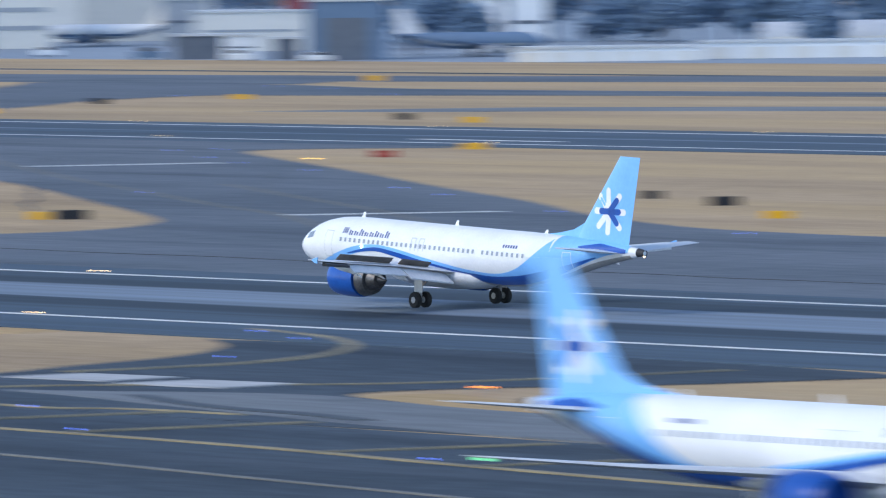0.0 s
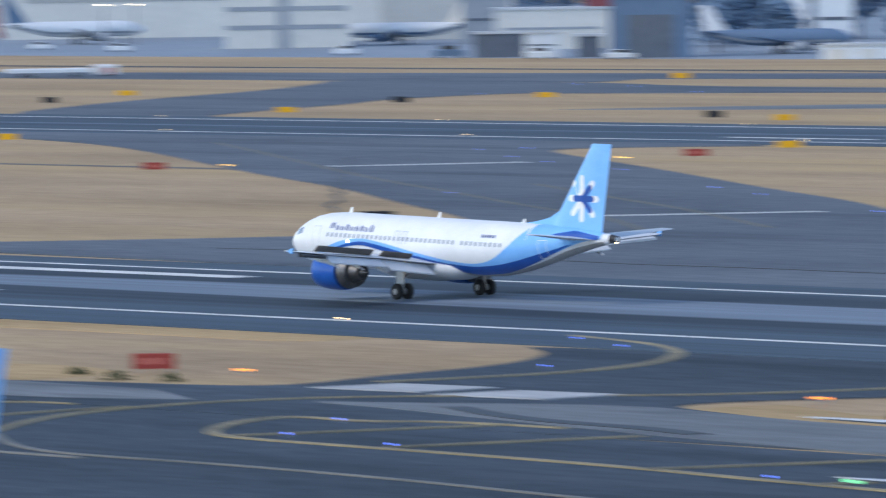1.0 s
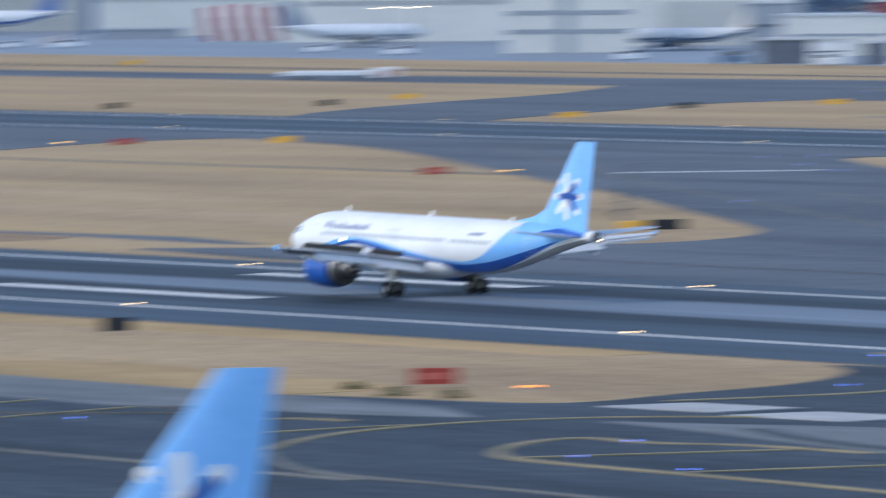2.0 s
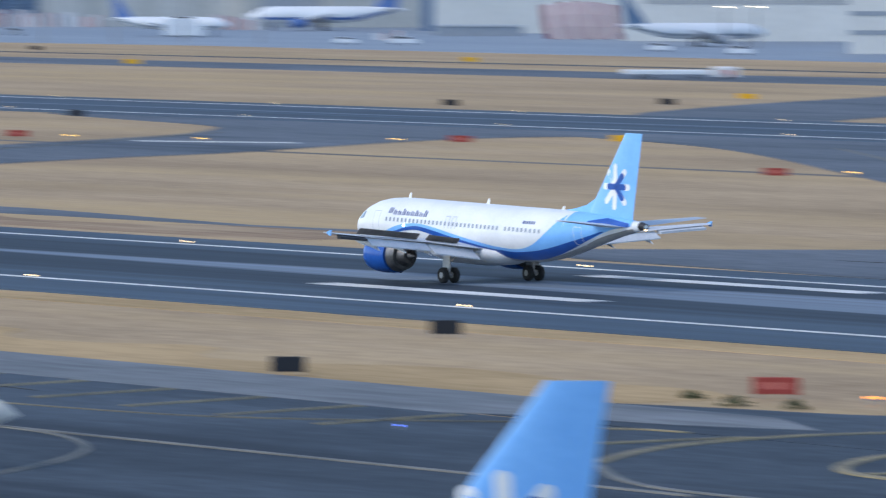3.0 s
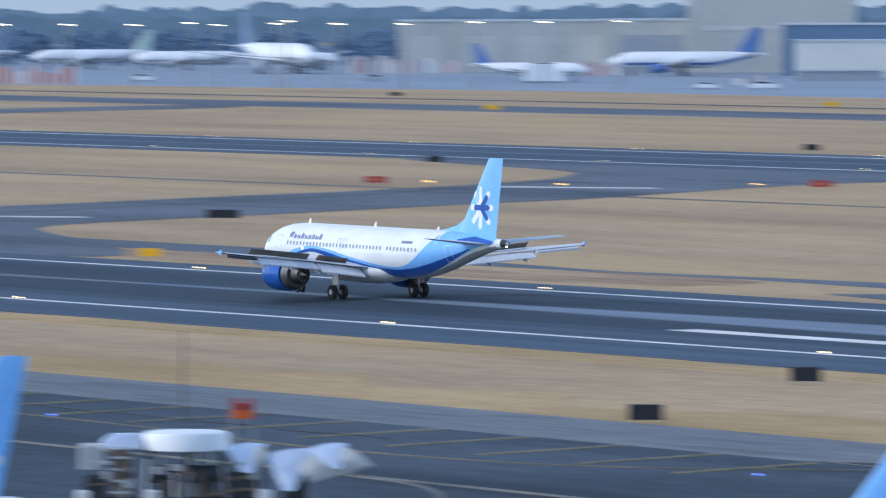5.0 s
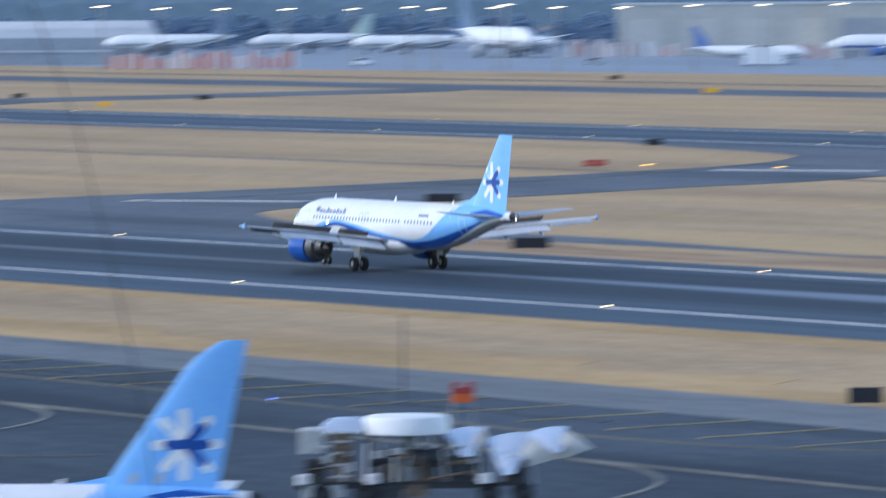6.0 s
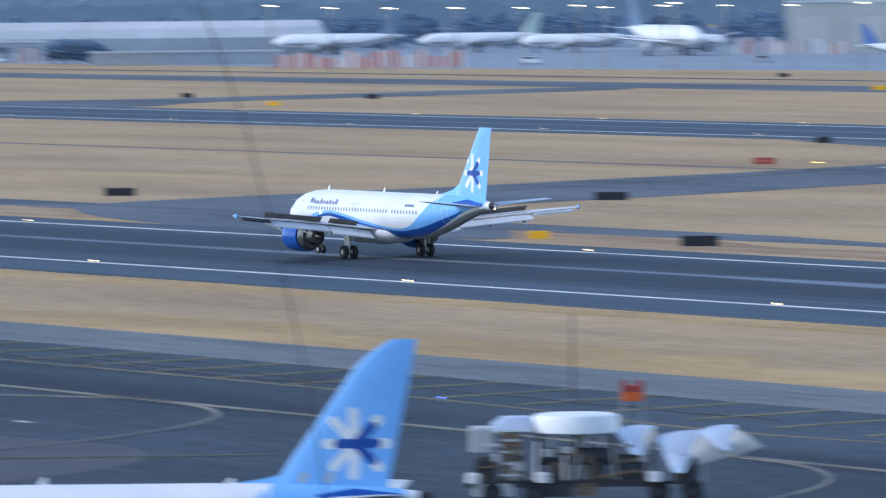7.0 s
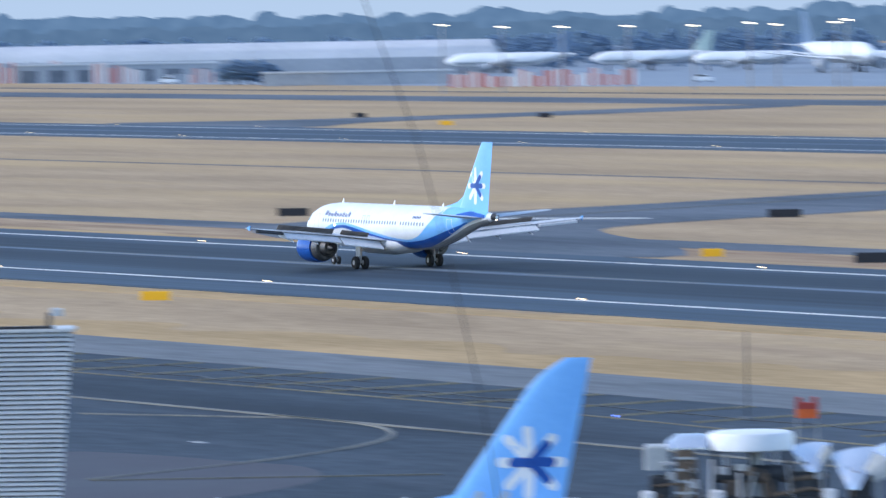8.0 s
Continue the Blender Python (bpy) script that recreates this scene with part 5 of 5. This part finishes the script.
A(-2060, 1190, 50, .9, "white parked airliner in the row behind others", GREY_CLAD, SLATE_CLAD)
A(-2205, 1084, 250, .6, "small parked airliner near long hangar", GREY_CLAD, SLATE_CLAD)
A(-2240, 1118, 236, .8, "white parked airliner near long hangar", GREY_CLAD, SLATE_CLAD)


def barrier_row(x, y, turn, n, pitch, h, label, tones=(BARRIER_RED, BARRIER_RED, BARRIER_WHITE, BARRIER_WHITE, BARRIER_PINK)):
    for k in range(n):
        top = tagged(new("barrier"), label, "barrier", "far barriers")
        hh = h * random.uniform(.55, 1.0)
        for i in range(3):
            part("panel", box(-pitch * .46 + i * pitch * .31, -pitch * .46 + (i + 1) * pitch * .31 - .03, -.4, .4, 0, hh), random.choice(tones), top)
        off = (k - (n - 1) / 2) * pitch
        top.matrix_basis = pose(x + off * math.cos(radians(turn)), y + off * math.sin(radians(turn)), .05, 0, 0, turn)


PALE_TONES = (BARRIER_PINK, BARRIER_WHITE, GREY_CLAD, BARRIER_WHITE)
barrier_row(-1832, 966, 62.2, 20, 2.45, 4.7, "red and white barrier blocks at the apron edge")
barrier_row(-1963, 1172, 59, 13, 2.5, 5.0, "red and white barrier blocks on the far apron", PALE_TONES)
barrier_row(-1872, 1180, 57.7, 6, 2.3, 4.5, "red and white barrier blocks on the far apron", PALE_TONES)
barrier_row(-2030, 1206, 59.3, 9, 2.4, 4.5, "red and white barrier blocks on the far apron", PALE_TONES)
barrier_row(-1905, 1200, 57.8, 5, 2.3, 4.5, "red and white barrier blocks on the far apron", PALE_TONES)
barrier_row(-1662, 1093, 56.7, 3, 2.3, 2.6, "red and white barrier blocks on the far apron", PALE_TONES)
barrier_row(-2155, 963, 65.9, 8, 2.4, 6.6, "tall faded red and white screen panels at the apron edge", (BARRIER_RED, BARRIER_WHITE, BARRIER_PINK, GREY_CLAD, BARRIER_WHITE))
barrier_row(-2103, 969, 65.2, 7, 2.3, 6.4, "tall faded red and white screen panels at the apron edge", (BARRIER_RED, BARRIER_WHITE, BARRIER_PINK, GREY_CLAD, BARRIER_WHITE))
barrier_row(-2062, 975, 64.6, 7, 2.6, 4.4, "faded grey and red screen panels at the apron edge", (GREY_CLAD, GREY_CLAD, BARRIER_PINK, BARRIER_WHITE))
barrier_row(-2215, 962, 66.5, 8, 2.6, 6.4, "tall faded red and white screen panels at the apron edge", (BARRIER_PINK, BARRIER_WHITE, GREY_CLAD))


def striped_screen(x, y, turn):
    top = tagged(new("striped_screen"), "maroon and white striped blast screen", "screen")
    for k in range(9):
        a0, a1 = -9.6 + 19.2 * k / 9, -9.6 + 19.2 * (k + 1) / 9
        ring = [[(a + lean, yy, z * (1 - .0012 * a * a)) for lean, yy, z in ((0, 0, 0), (-.9, .4, 3.2), (-1.4, 1.4, 6.4), (-1.5, 3.2, 9.6), (-1.5, 3.5, 9.4), (-1.4, 1.8, 6.4), (-.9, .8, 3.2), (0, .4, 0))] for a in (a0, a1 - .02)]
        part("panel", loft(ring), STRIPE_RED if k % 2 == 0 else BARRIER_WHITE, top)
    top.matrix_basis = pose(x, y, .05, 0, 0, turn)


striped_screen(-1656.5, 1149.5, 55.4)


def floodlight_mast(x, y, z, turn=60, double=False):
    top = tagged(new("floodlight_mast"), "tall floodlight mast with lit lamp bar", "street lamp", "floodlight masts")
    part("pole", tube([(0, 0, 0), (0, 0, z)], (.3, .16), 8), POLE_GREY, top, "", True)
    part("lamp_bar", box(-1.3, 1.3, -.3, .3, z - .1, z + .12), POLE_GREY, top)
    for a in (-.9, 0, .9):
        part("lamp", box(a - .22, a + .22, -.42, -.3, z - .07, z + .07), LAMP_FLOOD, top, "glowing flood lamp")
    top.matrix_basis = pose(x, y, 0, 0, 0, turn)


for x, y, z in ((-1739, 889, 16.9), (-1732, 902, 16.2), (-1725, 915, 16.0), (-1717, 929, 15.9), (-1709, 943, 15.8), (-1702, 955, 16.2), (-1691, 973, 16.0), (-1683, 986, 15.9), (-1675, 1000, 15.8), (-1666, 1015, 16.2), (-1658, 1030, 16.2), (-1648, 1046, 16.3), (-1502, 1082, 9.7), (-1497.6, 1088, 9.75), (-1699, 961, 15.7), (-1689, 975, 16.6)):
    floodlight_mast(x, y, z)


def vehicle(x, y, turn, w, h, m, label):
    top = tagged(new("service_vehicle"), label, "vehicle", "far service vehicles")
    part("body", bevel_box(-w / 2, w / 2, -1, 1, .45, .45 + h * .55, .15), m, top)
    part("cabin", bevel_box(-w * .3, w * .22, -.9, .9, .45 + h * .55, .45 + h, .2), m, top)
    if h > 3:
        part("load_box", bevel_box(-w * .5, w * .28, -1.15, 1.15, .6, h, .1), m, top, "white load box")
    part("windscreen", box(-w * .28, w * .2, -.93, -.905, .5 + h * .6, .38 + h), DARK_GLASS, top)
    for a in (-w * .32, w * .32):
        wheel(top, a, -.85, .35, .25)
        wheel(top, a, .85, .35, .25)
    top.matrix_basis = pose(x, y, .05, 0, 0, turn)


for x, y, w, h, m in ((-1243, 983, 6.4, 2.2, SLATE_CLAD), (-1207, 978, 6, 1.9, FAR_WHITE), (-1179, 976, 5.6, 1.6, FAR_WHITE), (-1300, 1000, 5, 1.7, FAR_WHITE), (-1410, 1020, 5, 1.6, FAR_WHITE), (-1462, 1035, 5, 1.5, FAR_WHITE),
                      (-1590, 1050, 7, 1.6, FAR_WHITE), (-1600, 1040, 5, 1.4, FAR_WHITE), (-1738, 1080, 10.5, 4.9, FAR_WHITE), (-1840, 1018, 5, 1.6, FAR_WHITE), (-1975, 975, 5, 1.6, FAR_WHITE), (-2060, 965, 5, 1.5, FAR_WHITE), (-1790, 1060, 5, 1.5, GREY_CLAD)):
    vehicle(x, y, 58, w, h, m, "small service vehicle on the far apron")
# low parked ramp vehicle beside the far taxiway
top = tagged(new("ramp_trailer"), "low white flat trailer parked in dry grass", "trailer")
part("deck", bevel_box(-10, 6, -1.5, 1.5, .8, 1.6, .2), FAR_WHITE, top)
part("tractor", bevel_box(6.5, 11, -1.3, 1.3, .3, 2.2, .3), BARRIER_WHITE, top)
part("tail_board", bevel_box(8.5, 10, -1.35, 1.35, .3, 1.6, .1), BARRIER_RED, top)
for a in (-7, -5, 3, 9):
    wheel(top, a, -1.2, .5, .3)
top.matrix_basis = pose(-1178, 838, .05, 0, 0, 57)


# ---------------------------------------------------------------- woods
def crown_clumps(c, r, n, V, F, size=(.18, .42)):
    for _ in range(n):
        a, e, q = random.uniform(0, 6.283), random.uniform(-.9, 1.5), random.uniform(.45, 1.0)
        p = Vector(c) + Vector((r * q * math.cos(a) * math.cos(e), r * q * math.sin(a) * math.cos(e), r * 1.1 * q * math.sin(e)))
        s = r * random.uniform(*size)
        k = len(V)
        pts = [Vector((0, 0, 1)), Vector((0, 0, -.8))] + [Vector((math.cos(t * 1.2566), math.sin(t * 1.2566), random.uniform(-.4, .4))) for t in range(5)]
        V += [tuple(p + s * random.uniform(.7, 1.2) * u) for u in pts]
        for t in range(5):
            F += [(k, k + 2 + t, k + 2 + (t + 1) % 5), (k + 1, k + 2 + (t + 1) % 5, k + 2 + t)]


def tree(x, y, h, r, label):
    top = tagged(new("tree"), label, "tree", "trees at the apron")
    part("trunk", join(tube([(0, 0, 0), (.1, 0, h * .35), (0, .1, h * .7)], (.35, .25, .1), 8), tube([(.1, 0, h * .35), (r * .5, 0, h * .6)], (.15, .05), 6), tube([(.1, 0, h * .4), (-r * .5, .2, h * .62)], (.15, .05), 6)), TRUNK, top)
    V, F = [], []
    crown_clumps((0, 0, h * .62), r, 190, V, F, (.10, .24))
    crown_clumps((r * .4, 0, h * .75), r * .6, 70, V, F, (.12, .28))
    # crown colour has the distance haze in it
    part("crown", (V, F), HAZED_TREE, top)
    top.matrix_basis = pose(x, y, 0)


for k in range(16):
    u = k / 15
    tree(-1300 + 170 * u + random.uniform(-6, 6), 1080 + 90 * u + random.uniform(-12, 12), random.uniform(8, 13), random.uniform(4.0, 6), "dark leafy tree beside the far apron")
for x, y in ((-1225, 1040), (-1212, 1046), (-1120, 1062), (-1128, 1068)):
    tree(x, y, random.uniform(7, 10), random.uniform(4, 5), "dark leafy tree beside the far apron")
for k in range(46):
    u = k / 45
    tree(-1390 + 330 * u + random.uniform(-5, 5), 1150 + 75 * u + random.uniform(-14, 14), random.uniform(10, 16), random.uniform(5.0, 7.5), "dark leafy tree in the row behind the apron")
for k in range(5):
    tree(-2008 + 1.5 * k, 958 + 3.1 * k, (4.6, 5.6, 5.0, 5.4, 4.4)[k], (2.6, 3.2, 3.0, 3.1, 2.4)[k], "low dark rounded tree before the long hangar")

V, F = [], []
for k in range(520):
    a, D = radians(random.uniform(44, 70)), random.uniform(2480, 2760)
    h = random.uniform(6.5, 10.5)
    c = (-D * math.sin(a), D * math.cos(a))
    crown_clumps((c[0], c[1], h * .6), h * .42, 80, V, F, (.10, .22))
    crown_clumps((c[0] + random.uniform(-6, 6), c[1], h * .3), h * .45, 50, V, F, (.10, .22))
tagged(part("far_woods", (V, F), HAZED_TREE), "dark belt of leafy trees beyond the far hangars", "trees", kind="stuff")

# far hazy air behind the woods, beyond everything that shifts, drawn as a glowing sheet
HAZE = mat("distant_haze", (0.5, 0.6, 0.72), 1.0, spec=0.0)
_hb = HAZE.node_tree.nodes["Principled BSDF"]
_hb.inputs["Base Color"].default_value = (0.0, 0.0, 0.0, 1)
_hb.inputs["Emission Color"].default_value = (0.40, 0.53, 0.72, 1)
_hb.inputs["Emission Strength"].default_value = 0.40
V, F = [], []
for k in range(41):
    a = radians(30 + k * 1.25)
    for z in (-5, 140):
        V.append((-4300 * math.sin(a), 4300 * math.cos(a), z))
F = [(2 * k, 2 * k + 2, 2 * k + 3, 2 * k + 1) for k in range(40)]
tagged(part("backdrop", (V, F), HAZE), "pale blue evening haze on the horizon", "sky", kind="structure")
# woods on the horizon, lost in haze that is put in as their own blue glow: two belts with a skyline of rounded crowns
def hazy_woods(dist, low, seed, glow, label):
    m = mat("glowing_haze_woods", (0.0, 0.0, 0.0), 1.0, spec=0.0)
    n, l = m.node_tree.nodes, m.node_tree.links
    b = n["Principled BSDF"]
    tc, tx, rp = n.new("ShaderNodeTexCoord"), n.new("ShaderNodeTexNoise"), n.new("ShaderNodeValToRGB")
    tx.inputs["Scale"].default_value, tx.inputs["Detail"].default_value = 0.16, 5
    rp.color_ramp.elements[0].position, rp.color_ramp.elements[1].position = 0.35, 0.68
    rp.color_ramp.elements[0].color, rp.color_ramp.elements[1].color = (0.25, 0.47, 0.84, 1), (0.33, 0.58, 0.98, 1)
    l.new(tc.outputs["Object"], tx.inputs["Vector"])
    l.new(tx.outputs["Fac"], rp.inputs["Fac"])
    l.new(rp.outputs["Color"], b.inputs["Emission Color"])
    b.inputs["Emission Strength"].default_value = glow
    rnd = random.Random(seed)
    ang = np.radians(np.linspace(38, 74, 3601))
    top = np.full(ang.shape, low)
    for _ in range(520):
        c, w = rnd.uniform(ang[0], ang[-1]), rnd.uniform(4, 11) / dist
        h = rnd.uniform(1.5, 4.5) * (1.0 if rnd.random() < .85 else 1.6)
        u = np.clip(1 - ((ang - c) / w) ** 2, 0, None)
        top = np.maximum(top, np.where(u > 0, low - 1 + h * np.sqrt(u), low))
    V = []
    for a, z in zip(ang, top):
        V += [(-dist * math.sin(a), dist * math.cos(a), -5), (-dist * math.sin(a), dist * math.cos(a), float(z) + rnd.uniform(-.35, .35))]
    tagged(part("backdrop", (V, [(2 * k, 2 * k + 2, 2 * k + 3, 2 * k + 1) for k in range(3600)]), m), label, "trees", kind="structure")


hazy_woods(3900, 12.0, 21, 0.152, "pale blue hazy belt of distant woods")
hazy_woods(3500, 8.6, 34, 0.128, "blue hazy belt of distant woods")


# ---------------------------------------------------------------- what moves
def motions():
    rows = []
    for t, x, pitch in ((0.0, -372.6, 2.2), (0.5, -392.7, 1.45), (1.0, -411.0, 1.1), (1.5, -429.3, .85), (2.0, -446.6, .7), (3.5, -500.0, 1.0), (4.0, -516.6, .55),
                        (5.5, -567.4, .25), (6.0, -583.6, .2), (6.5, -599.9, .1), (7.0, -616.1, .1), (7.5, -632.3, .1), (8.0, -648.0, .1)):
        rows.append((t, pose(x, 326.3, .1 + .14 * max(0, 1 - t / 1.5), 0, -pitch, 180)))
    walk(landing, rows)
    walk(taxiing, [(0.0, pose(-198.8, 199.8, .05, 0, 0, .28)), (4.0, pose(-194.8, 199.8, .05, 0, 0, .28)), (8.0, pose(-190.8, 199.8, .05, 0, 0, .28))])


motions()
